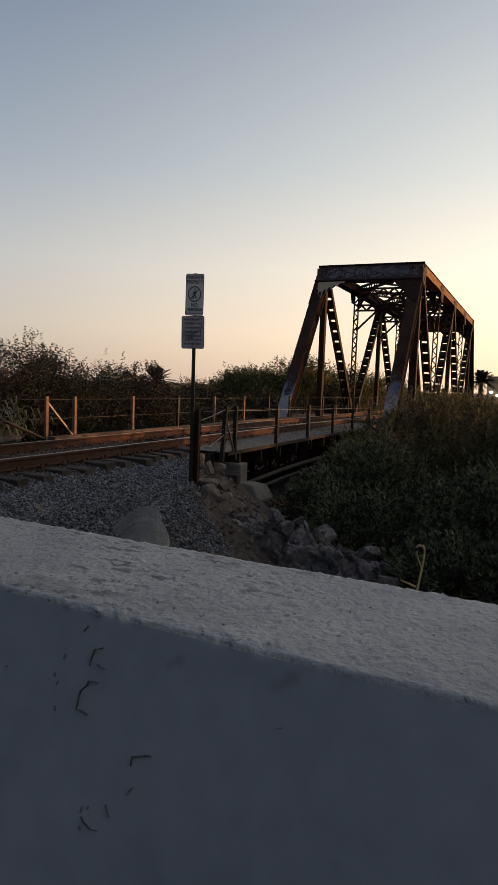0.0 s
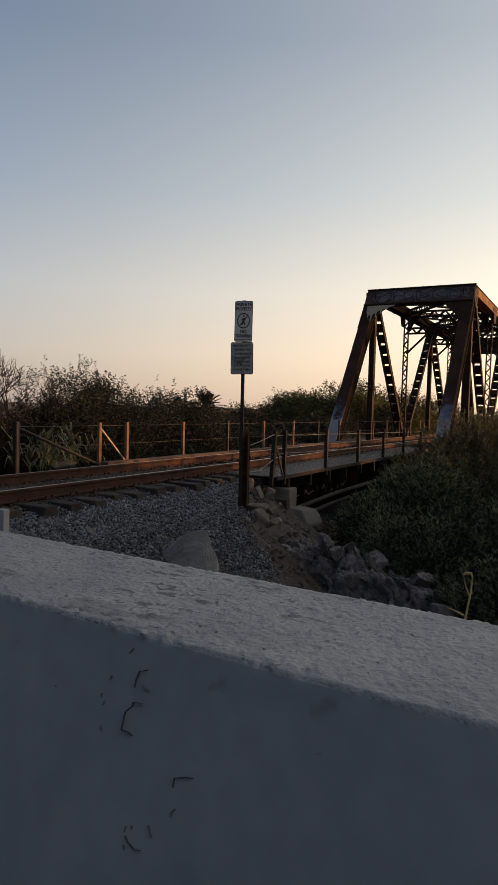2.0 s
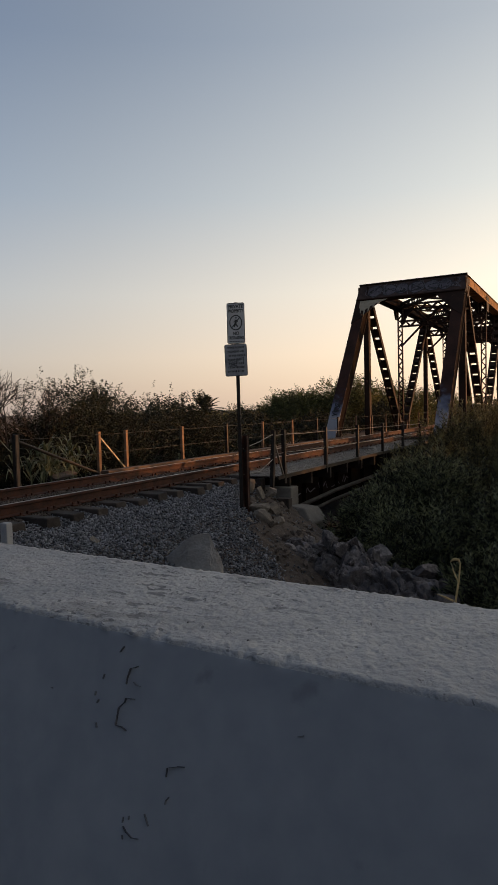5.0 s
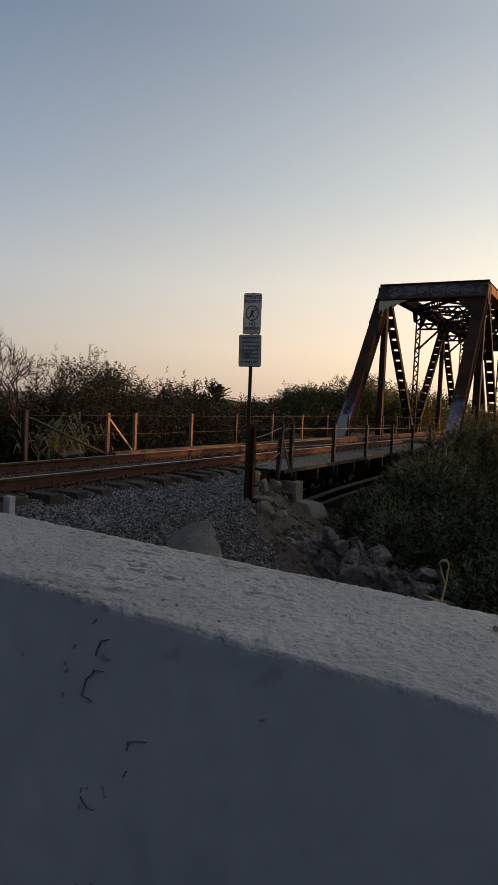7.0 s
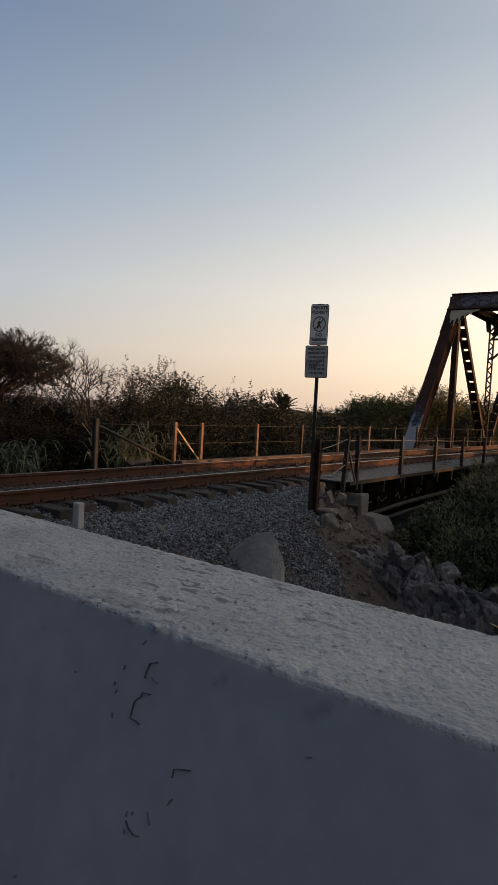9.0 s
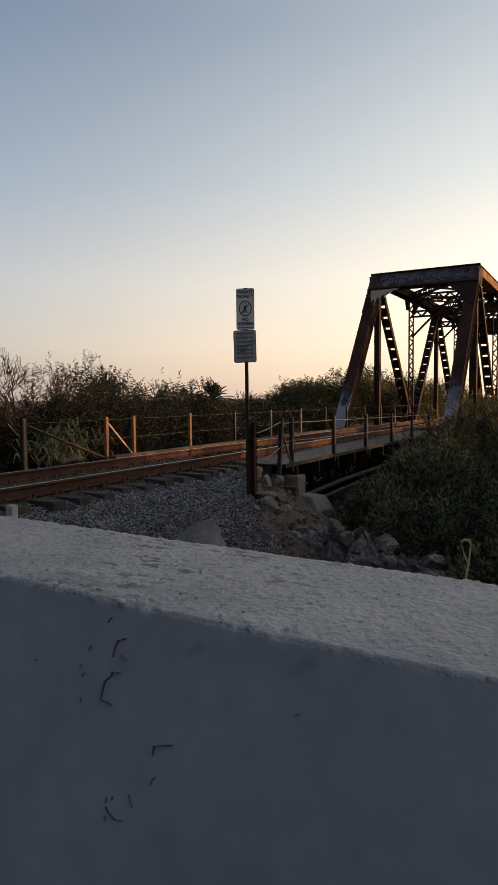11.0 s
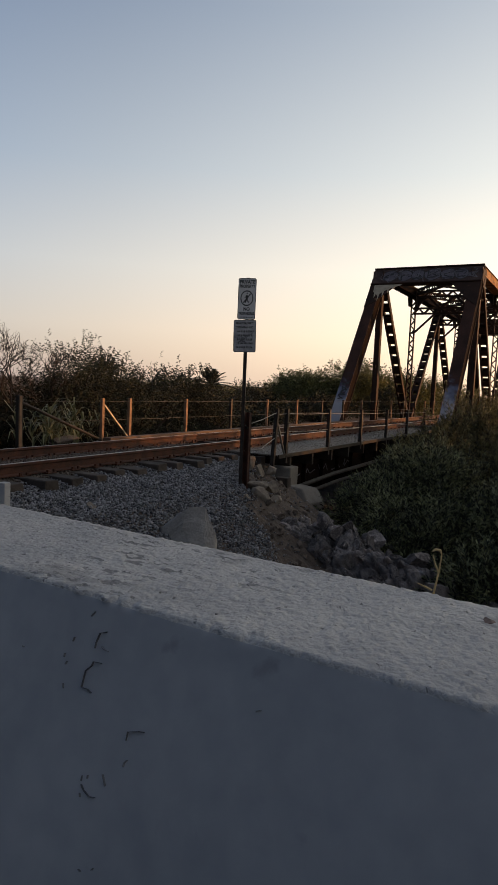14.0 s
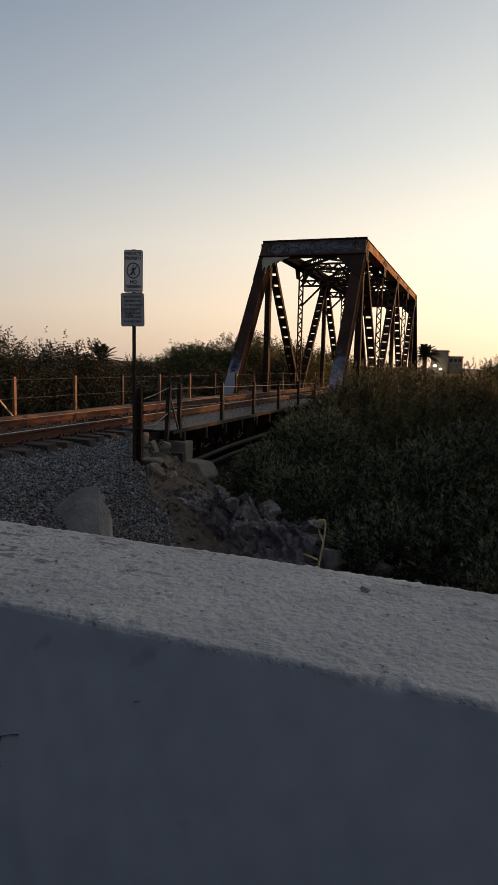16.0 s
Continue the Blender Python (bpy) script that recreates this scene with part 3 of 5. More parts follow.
# portals lie in the slope of the end posts
for i, j in ((0, 1), (6, 5)):
    foot, head = Vector((TC, PY[i], LOW)), Vector((TC, PY[j], TOP))
    dn = (foot - head).normalized()
    out = X.cross(dn).normalized()
    if (out.y > 0) == (i == 0):
        out = -out
    W2 = HALF + 0.265

    def PT(sx, down, off=0.25):
        return head + X * sx + dn * down + out * (off + 0.05)

    s = Shape()
    for a0, a1, b0, b1 in ((-W2, W2, -0.06, 0.92),):
        s.hexa([PT(a0, b0), PT(a1, b0), PT(a1, b1), PT(a0, b1), PT(a0, b0, .235), PT(a1, b0, .235), PT(a1, b1, .235), PT(a0, b1, .235)])
    portal = part("portal_strut", s, PORTAL_PAINT, bridge, "solid riveted portal plate covered in graffiti")
    part("strut_flange", Shape().hexa([PT(-W2, .90, .32), PT(W2, .90, .32), PT(W2, .96, .32), PT(-W2, .96, .32), PT(-W2, .90, .1), PT(W2, .90, .1), PT(W2, .96, .1), PT(-W2, .96, .1)]), BRIDGE, portal)
    part("strut_flange", Shape().hexa([PT(-W2, -.075, .33), PT(W2, -.075, .33), PT(W2, -.025, .33), PT(-W2, -.025, .33), PT(-W2, -.075, .0), PT(W2, -.075, .0), PT(W2, -.025, .0), PT(-W2, -.025, .0)]), BRIDGE, portal)
    for sg in (-1, 1):
        k = Shape()
        c = [PT(sg * W2, .92), PT(sg * (W2 - 1.55), .92), PT(sg * (W2 - 1.30), 1.02), PT(sg * (W2 - .42), 2.05), PT(sg * W2, 2.4)]
        d = [p - out * 0.015 for p in c]
        k.add(c + d, [(0, 1, 2, 3, 4), (9, 8, 7, 6, 5)] + [(q, q + 5, (q + 1) % 5 + 5, (q + 1) % 5) for q in range(5)])
        part("knee_plate", k, BRIDGE, portal)
    if i == 0:
        # scrawled graffiti as thin painted strokes, with no readable letters
        GRAF = material("graffiti_paint", (0.06, 0.055, 0.065), (0.17, 0.16, 0.18), 0.7, 0, 6, 40, 0, 0.001)
        FILL = material("faded_graffiti_fill", (0.055, 0.048, 0.062), (0.14, 0.125, 0.155), 0.75, 0, 3, 30, 0, 0.001)
        rg = random.Random(4)
        for cx, wx in ((-1.72, .40), (-0.98, .34), (-0.40, .30), (0.30, .40), (1.02, .36), (1.62, .30)):
            n_ = 14
            rim = [(cx + wx * math.cos(2 * math.pi * q / n_) * rg.uniform(.85, 1.12), 0.42 + .36 * math.sin(2 * math.pi * q / n_) * rg.uniform(.85, 1.08)) for q in range(n_)]
            blob = Shape().add([PT(p, q, .2545) for p, q in rim] + [PT(p, q, .250) for p, q in rim], [tuple(range(n_))] + [(q, q + n_, (q + 1) % n_ + n_, (q + 1) % n_) for q in range(n_)])
            part("graffiti_fill", blob, FILL, portal, "faded lilac-grey spray-paint fill")
            ink = Shape()
            for q in range(n_):
                ink.beam(PT(*rim[q], .257), PT(*rim[(q + 1) % n_], .257), out, .006, .035)
            for q in range(rg.choice((2, 3, 4))):
                curl = [(cx + rg.uniform(-.8, .8) * wx, .42 + rg.uniform(-.28, .28)) for e in range(rg.choice((2, 3, 4)))]
                for p0, p1 in zip(curl[:-1], curl[1:]):
                    ink.beam(PT(*p0, .257), PT(*p1, .257), out, .006, rg.uniform(.03, .06))
            part("graffiti_outline", ink, INK, portal, "black spray-painted outline")
        for g in range(15):
            cx, cy, sz = -2.15 + 0.31 * g + rg.uniform(-.06, .06), 0.38 + rg.uniform(-.1, .1), rg.uniform(0.16, 0.38)
            st = Shape()
            for q in range(rg.choice((2, 3, 4))):
                wd_ = rg.uniform(.012, .035)
                if rg.random() < .5:
                    t0, t1, ex, ey = rg.uniform(0, 6.3), rg.uniform(1.5, 5.5), rg.uniform(.3, .8), rg.uniform(.6, 1.1)
                    ox, oy = rg.uniform(-.15, .15), rg.uniform(-.12, .12)
                    pts = [PT(cx + ox + sz * ex * math.cos(t0 + t1 * e / 9), cy + oy + sz * ey * math.sin(t0 + t1 * e / 9), .256) for e in range(10)]
                else:
                    pts = [PT(cx + rg.uniform(-.2, .2), cy + rg.uniform(-.36, .36), .256) for e in range(4)]
                for e in range(len(pts) - 1):
                    st.beam(pts[e], pts[e + 1], out, 0.008, wd_)
            part("graffiti_stroke", st, GRAF, portal, "pale spray-painted scrawl")
        edge_ = [(-2.36, .98), (-1.02, .98), (-1.10, 1.06), (-1.30, 1.13), (-1.40, 1.30), (-1.46, 1.18), (-1.58, 1.26), (-1.63, 1.52), (-1.69, 1.30), (-1.80, 1.38), (-1.84, 1.78), (-1.90, 1.44), (-1.99, 1.55), (-2.03, 2.02), (-2.09, 1.62), (-2.18, 1.58), (-2.22, 1.80), (-2.27, 1.50), (-2.33, 1.40)]
        n_ = len(edge_)
        drip = Shape().add([PT(a, b, .262) for a, b in edge_] + [PT(a, b, .250) for a, b in edge_], [tuple(range(n_))] + [(q, q + n_, (q + 1) % n_ + n_, (q + 1) % n_) for q in range(n_)])
        part("paint_patch", drip, material("cream_paint", (0.26, 0.22, 0.16), (0.40, 0.35, 0.27), 0.7, 0, 5, 40, 0.1, 0.001), portal, "cream paint running down the knee plate")

foot_, head_ = Vector((TC - HALF, PY[0], LOW)), Vector((TC - HALF, PY[1], TOP))
ax_ = (head_ - foot_).normalized()
nrm_ = X.cross(ax_)
nrm_ = nrm_ if nrm_.y < 0 else -nrm_
tg = random.Random(31)
for q in range(5):
    s = Shape()
    pts = [foot_ + ax_ * (1.85 + .17 * q + tg.uniform(-.1, .14)) + X * tg.uniform(-.17, .17) + nrm_ * .278 for e in range(6)]
    for a, b in zip(pts[:-1], pts[1:]):
        s.beam(a, b, nrm_, .006, .042)
    part("graffiti_tag", s, INK, bridge, "black spray-painted tag on the end post")

# sway frames and top laterals
for i in range(1, 6):
    y = PY[i]
    for z in (TOP - 0.05, TOP - 1.0)[:2 if 1 < i < 5 else 1]:
        laced("sway_strut", (TC - HALF, y, z), (TC + HALF, y, z), 0.30, 0.16, 0.3, (0, 0, 1), 0.085, 0.10)
    if 1 < i < 5:
        n = 6
        for q in range(n):
            x0, x1 = TC - HALF + q * 2 * HALF / n, TC - HALF + (q + 1) * 2 * HALF / n
            z0, z1 = (TOP - .15, TOP - .9) if q % 2 else (TOP - .9, TOP - .15)
            part("sway_brace", Shape().beam((x0, y, z0), (x1, y, z1), (0, 1, 0), 0.10, 0.13), BRIDGE, bridge)
    if 1 < i < 5:
        for sg in (-1, 1):
            part("knee_brace", Shape().beam((TC + sg * (HALF - 0.05), y, TOP - 2.3), (TC + sg * (HALF - 1.35), y, TOP - 1.05), (0, 1, 0), 0.10, 0.10), BRIDGE, bridge)
            k = Shape()
            c = [(TC + sg * (HALF - .1), y, TOP - .2), (TC + sg * (HALF - .75), y, TOP - .2), (TC + sg * (HALF - .45), y, TOP - .55), (TC + sg * (HALF - .25), y, TOP - .9), (TC + sg * (HALF - .1), y, TOP - 1.15)]
            k.add([(a, b - .01, d) for a, b, d in c] + [(a, b + .01, d) for a, b, d in c], [(0, 1, 2, 3, 4), (9, 8, 7, 6, 5)] + [(q, q + 5, (q + 1) % 5 + 5, (q + 1) % 5) for q in range(5)])
            part("sway_gusset", k, BRIDGE, bridge)
for i in range(1, 5):
    for sg in (-1, 1):
        laced("top_lateral", (TC - sg * HALF, PY[i], TOP), (TC + sg * HALF, PY[i + 1], TOP), 0.28, 0.14, 0.34, (0, 0, 1), 0.08, 0.09)
# floor of the truss span and the girders of the approach span
for i in range(7):
    solid("floor_beam", (TC, PY[i], -0.9), (TC, PY[i], -0.35), 2 * HALF + .3, 0.3)
for sx in (-0.85, 0.85):
    part("stringer", Shape().box(TC + sx - .15, TC + sx + .15, 26.3, 62.2, -0.85, -0.372), BRIDGE, bridge)
pier = thing("bridge_pier", (TC, 26, -3), "weathered concrete pier under the truss bearings", "pier")
part("pier_shaft", Shape().box(TC - 3.4, TC + 3.4, 25.2, 26.6, -3.2, -1.05), GREY_CONCRETE, pier, bevel=0.05)
part("pier_shaft", Shape().box(TC - 3.4, TC + 3.4, 61.6, 63.2, -3.2, -1.05), GREY_CONCRETE, pier, bevel=0.05)

# ---- approach span, walkways and abutment ----
span = thing("approach_span", (TC, 12.4, -1.3), "dark steel girder approach span with side walkways", "bridge span")
for sx in (-1.55, 1.55):
    g = Shape().box(TC + sx - 0.02, TC + sx + 0.02, 12.9, 25.9, -1.25, -0.40).box(TC + sx - 0.16, TC + sx + 0.16, 12.9, 25.9, -0.42, -0.38).box(TC + sx - 0.16, TC + sx + 0.16, 12.9, 25.9, -1.28, -1.24)
    for q in range(12):
        yy = 13.3 + q * 1.1
        g.box(TC + sx - 0.12, TC + sx + 0.12, yy - .02, yy + .02, -1.24, -0.42)
    girder = part("girder", g, BRIDGE_SHADED, span)
    if sx > 0:
        rw = random.Random(14)
        for q in range(5):
            y0, scr = 13.6 + q * .9, Shape()
            pts = [(TC + sx + .026, y0 + .09 * e + rw.uniform(-.07, .07), rw.uniform(-.92, -.66)) for e in range(8)]
            for a, b in zip(pts[:-1], pts[1:]):
                scr.beam(a, b, (1, 0, 0), .008, .022)
            part("graffiti_stroke", scr, GRAF, girder, "pale spray-painted scrawl on the girder")
WALK_Z = -0.17


def walkway(x0, x1, y0, y1):
    s = Shape()
    n = int((y1 - y0) / 0.09)
    for q in range(n):
        y = y0 + q * 0.09
        s.beam((x0, y, WALK_Z - .01), (x1, y, WALK_Z - .01), (0, 1, 0), 0.045, 0.02)
    m = int((x1 - x0) / 0.09)
    for q in range(m + 1):
        x = x0 + (x1 - x0) * q / m
        s.box(x - .012, x + .012, y0, y1, WALK_Z - .035, WALK_Z - .004)
    w = part("walkway_grating", s, GALV, span, "galvanised steel walkway grating")
    for x in (x0, x1):
        part("edge_angle", Shape().box(x - .03, x + .03, y0, y1, WALK_Z - .075, WALK_Z + .006), DARK_STEEL, w)
    for q in range(int((y1 - y0) / 1.2)):
        part("bracket", Shape().box(x0, x1, y0 + .6 + q * 1.2, y0 + .68 + q * 1.2, WALK_Z - .34, WALK_Z - .075), DARK_STEEL, w)


walkway(-6.90, -5.72, 12.0, 26.0)
walkway(-9.85, TC - 1.42, 11.1, 26.0)
part("kerb_timber", Shape().box(-9.62, -9.40, 11.15, 26.0, -0.20, -0.06), KERB_WOOD, span, "long weathered timber kerb", bevel=0.01)
for z, r in ((-0.95, 0.055), (-1.18, 0.05)):
    part("pipe", Shape().tube([(-5.95, 12.6, z - .12), (-5.98, 16, z), (-6.0, 25.5, z + .1)], r, 8), material("dull_pipe", (0.03, 0.027, 0.024), (0.085, 0.075, 0.066), 0.7, 0.2, 6, 50, 0.3, 0.003), span, "old grey steel pipe", True)

abut = thing("abutment", (TC, 12.6, -1.2), "weathered concrete bridge abutment with chipped blocks", "abutment")
part("back_wall", Shape().box(TC - 2.3, -6.1, 12.2, 12.9, -3.0, -0.44), GREY_CONCRETE, abut, bevel=0.03)
part("bearing_block", Shape().box(-6.06, -5.60, 12.4, 12.8, -0.92, -0.45), GREY_CONCRETE, abut, bevel=0.03)
slab_ = [(-5.56, -.78), (-5.18, -.82), (-4.98, -1.08), (-5.06, -1.75), (-5.60, -1.75)]
k_ = len(slab_)
part("wing_slab", Shape().add([(x, 11.9 + .55 * (z + 1.2), z) for x, z in slab_] + [(x + .05, 12.75, z - .04) for x, z in slab_], [tuple(range(k_)), tuple(range(2 * k_ - 1, k_ - 1, -1))] + [(q, q + k_, (q + 1) % k_ + k_, (q + 1) % k_) for q in range(k_)]), GREY_CONCRETE, abut, bevel=0.03)
for nm, b in (("timber_stub", (-6.28, -6.12, 12.05, 12.25, -0.62, -0.25)), ("timber_stub", (-5.70, -5.43, 11.9, 12.08, -0.90, -0.61))):
    part(nm, Shape().box(*b), TIE, abut, "dark timber stub", bevel=0.012)

# ---- fences ----
near_fence = thing("walkway_railing", (-5.75, 12.3, WALK_Z), "dark steel post and cable railing along the walkway", "railing")
ys = [11.75, 12.35, 14.72, 17.08, 19.45, 21.8, 24.2]
for q, y in enumerate(ys):
    lean = (-0.0, -0.05) if q == 0 else (0, 0)
    p = part("post", Shape().beam((-5.72, y + .0, -0.35 if q else -0.42), (-5.72 + lean[0], y + (0.13 if q == 0 else 0), 0.77 - 0.012 * max(0, y - 12.35)), X, 0.075, 0.075), DARK_STEEL, near_fence)
part("brace", Shape().beam((-5.72, 11.9, 0.52), (-5.72, 12.33, -0.22), X, 0.035, 0.035), WIRE, near_fence)
for z in (0.68, 0.30):
    pts = []
    for a, b in zip(ys[:-1], ys[1:]):
        pts += [(-5.72, a, z - 0.012 * (a - 11.75)), (-5.72, (a + b) / 2, z - 0.012 - 0.012 * ((a + b) / 2 - 11.75))]
    part("cable", Shape().tube(pts + [(-5.72, ys[-1], z - 0.012 * (ys[-1] - 11.75))], 0.008, 5), WIRE, near_fence)
part("cable", Shape().tube([(-5.2, 9.62, 0.55), (-5.5, 10.8, 0.60), (-5.72, 11.85, 0.70)], 0.008, 5), WIRE, near_fence)
part("cable", Shape().tube([(-5.2, 9.62, 0.12), (-5.5, 10.8, 0.05), (-5.72, 11.85, 0.20)], 0.008, 5), WIRE, near_fence)

far_fence = thing("post_and_wire_fence", (-9.7, 8.86, -0.3), "weathered timber posts with two slack wires beyond the track", "fence")
fy = [8.86, 11.2, 12.15] + [14.5 + 2.37 * q for q in range(20)]
for q, y in enumerate(fy):
    if q == 0:
        cp = part("corner_post", Shape().beam((-9.7, y, -0.45), (-9.7, y, 0.84), X, 0.10, 0.09), DARK_STEEL, far_fence, "dark steel corner post")
        part("rusty_angle", Shape().beam((-9.64, y - .03, -0.45), (-9.64, y - .03, 0.83), X, 0.03, 0.06), FENCE_WOOD, cp, "rusty steel angle")
    else:
        part("post", Shape().beam((-9.7, y, -0.25), (-9.7, y, 0.80), X, 0.07, 0.08), DARK_STEEL if q in (4, 7, 8, 10, 12, 13) else FENCE_WOOD, far_fence, "dark steel post" if q in (4, 7, 8, 10, 12, 13) else "", bevel=0.006)
part("brace", Shape().tube([(-9.7, 8.92, 0.70), (-9.7, 11.15, -0.12)], 0.032, 8), DARK_STEEL, far_fence, "dark pipe brace")
part("brace", Shape().beam((-9.7, 11.25, 0.66), (-9.7, 12.08, -0.08), X, 0.035, 0.035), WIRE, far_fence)
for z in (0.74, 0.32):
    pts = []
    for a, b in zip(fy[:-1], fy[1:]):
        pts += [(-9.65, a, z), (-9.65, (a + b) / 2, z - 0.010)]
    part("wire", Shape().tube(pts + [(-9.65, fy[-1], z)], 0.0045, 4), FENCE_WIRE, far_fence)

# ---- sign on its post ----
sign = thing("warning_sign", (-5.22, 9.56, -0.5), "two white warning plates on a tall steel post", "sign")
SF = Vector((0.30, -0.954, 0)).normalized()      # the way that the plates face
SR = Vector((-SF.y, SF.x, 0))
part("post", Shape().beam((-5.22, 9.57, -0.75), (-5.235, 9.56, 2.98), SR, 0.055, 0.03), DARK_STEEL, sign)


def plate_part(cx, cz, w, h, mat, label, tilt=0.0):
    c = Vector((-5.235, 9.56, cz)) + SF * 0.035 + SR * cx
    up = Vector((0, 0, 1)) * math.cos(tilt) + SR * math.sin(tilt)
    rt = SR * math.cos(tilt) - Vector((0, 0, 1)) * math.sin(tilt)

    def rounded(w, h, r, off, t):
        out = []
        for q in range(4):
            qx, qz = (1, 1, -1, -1)[q], (1, -1, -1, 1)[q]
            for e in range(5):
                an = math.pi / 2 - q * math.pi / 2 - e * math.pi / 8
                out.append(c + rt * (qx * (w / 2 - r) + r * math.cos(an)) + up * (qz * (h / 2 - r) + r * math.sin(an)) + SF * off)
        k = len(out)
        back = [p - SF * t for p in out]
        return Shape().add(out + back, [tuple(range(k))[::-1], tuple(range(k, 2 * k))] + [(i, (i + 1) % k, (i + 1) % k + k, i + k) for i in range(k)])

    pl = part("plate", rounded(w, h, 0.03, 0, 0.004), INK, sign, label)
    part("plate_face", rounded(w - 0.022, h - 0.022, 0.022, 0.003, 0.002), mat, pl)
    return pl, c, rt, up


def line_of_text(txt, c, rt, up, z, size, parent, x=0.0, wide=0.88):
    cu = bpy.data.curves.new("lettering", "FONT")
    cu.body, cu.size, cu.align_x, cu.align_y, cu.extrude = txt, size, "CENTER", "CENTER", 0.0006
    cu.offset = size * 0.042
    tmp = bpy.data.objects.new("lettering", cu)
    scene.collection.objects.link(tmp)
    me = bpy.data.meshes.new_from_object(tmp.evaluated_get(bpy.context.evaluated_depsgraph_get()))
    bpy.data.objects.remove(tmp)
    me.materials.clear()
    me.materials.append(INK)
    o = c + up * z + rt * x + SF * 0.0045 - ORIGIN[parent.name]
    m = Matrix((rt * wide, up, SF)).transposed().to_4x4()
    me.transform(Matrix.Translation(o) @ m)
    return part("lettering", me, INK, parent)

pl, c, rt, up = plate_part(0.0, 2.635, 0.30, 0.67, SIGN_FACE, "white plate with black border, no-walking symbol and lettering")
line_of_text("PRIVATE", c, rt, up, 0.272, 0.078, pl)
line_of_text("PROPERTY", c, rt, up, 0.200, 0.070, pl, wide=0.78)
line_of_text("NO", c, rt, up, -0.168, 0.076, pl)
line_of_text("TRESPASSING", c, rt, up, -0.240, 0.064, pl, wide=0.68)
ring = Shape()
for e in range(28):
    t0, t1 = 2 * math.pi * e / 28, 2 * math.pi * (e + 1) / 28
    q = []
    for off in (0.004, 0.0055):
        q += [c + up * 0.01 + rt * (r * math.cos(t)) + up * (r * 1.18 * math.sin(t)) + SF * off for r, t in ((0.092, t0), (0.108, t0), (0.108, t1), (0.092, t1))]
    ring.hexa(q)
ring.beam(c + up * .085 + rt * .06 + SF * .005, c - up * .065 - rt * .06 + SF * .005, SF, 0.0012, 0.016)
part("prohibition_ring", ring, INK, pl)
fig = Shape()
for a, b, w in (((0.0, 0.05), (0.0, -0.01), 0.035), ((0.0, -0.01), (-0.028, -0.075), 0.02), ((0.0, -0.01), (0.03, -0.07), 0.02), ((0.0, 0.045), (-0.035, 0.005), 0.014), ((0.0, 0.045), (0.035, 0.015), 0.014), ((0.004, 0.068), (0.004, 0.09), 0.024)):
    fig.beam(c + up * (.01 + a[1]) + rt * a[0] + SF * .0048, c + up * (.01 + b[1]) + rt * b[0] + SF * .0048, SF, 0.0012, w)
part("walking_symbol", fig, INK, pl)
bars = Shape()
for q in range(9):
    bars.beam(c - up * .298 + rt * (-.11 + q * .027) + SF * .0048, c - up * .298 + rt * (-.092 + q * .027) + SF * .0048, SF, 0.001, 0.014)
part("small_print", bars, INK, pl)
pl, c, rt, up = plate_part(-0.012, 2.03, 0.378, 0.53, SIGN_FACE_WORN, "dented scribbled-over white plate with rows of small print", -0.02)
rg = random.Random(2)
line_of_text("PRIVATE PROPERTY", c, rt, up, 0.205, 0.045, pl, wide=0.74)
line_of_text("TRESPASSING AND", c, rt, up, 0.140, 0.045, pl, wide=0.74)
for row in range(2, 7):
    s = Shape()
    x, z = -0.150 + rg.uniform(0, .03), 0.205 - row * 0.065
    while x < 0.14:
        w = rg.uniform(0.010, 0.020)
        s.beam(c + up * z + rt * x + SF * .0048, c + up * z + rt * (x + w) + SF * .0048, SF, 0.001, rg.uniform(0.026, 0.036))
        x += w + rg.choice((0.008, 0.010, 0.018))
    part("small_print", s, INK, pl)
s = Shape()
last = (0.1, 0.02)
for q in range(16):
    nxt = (rg.uniform(-.13, .13), rg.uniform(-.11, .06))
    s.beam(c + rt * last[0] + up * last[1] + SF * .0056, c + rt * nxt[0] + up * nxt[1] + SF * .0056, SF, 0.001, 0.010)
    last = nxt
part("scrawl", s, material("faded_spray", (0.05, 0.05, 0.055), (0.10, 0.10, 0.11), 0.7, 0, 8, 40, 0, 0.001), pl, "faded black spray-painted scrawl")
stub = thing("steel_stub_post", (-5.17, 9.66, -0.5), "rusty steel channel post beside the sign", "post")
part("channel", Shape().box(-5.225, -5.115, 9.66, 9.68, -0.7, 0.77).box(-5.225, -5.21, 9.60, 9.68, -0.7, 0.77).box(-5.13, -5.115, 9.60, 9.68, -0.7, 0.77), RUST, stub)
part("bolt", Shape().box(-5.19, -5.15, 9.59, 9.66, 0.5, 0.53), DARK_STEEL, stub)
mk = thing("marker_post", (-6.0, 5.3, -0.4), "short pale concrete marker post in the ballast", "post")
part("shaft", Shape().beam((-6.0, 5.3, -0.6), (-6.0, 5.3, -0.035), X, 0.11, 0.09), CONCRETE, mk, bevel=0.01)


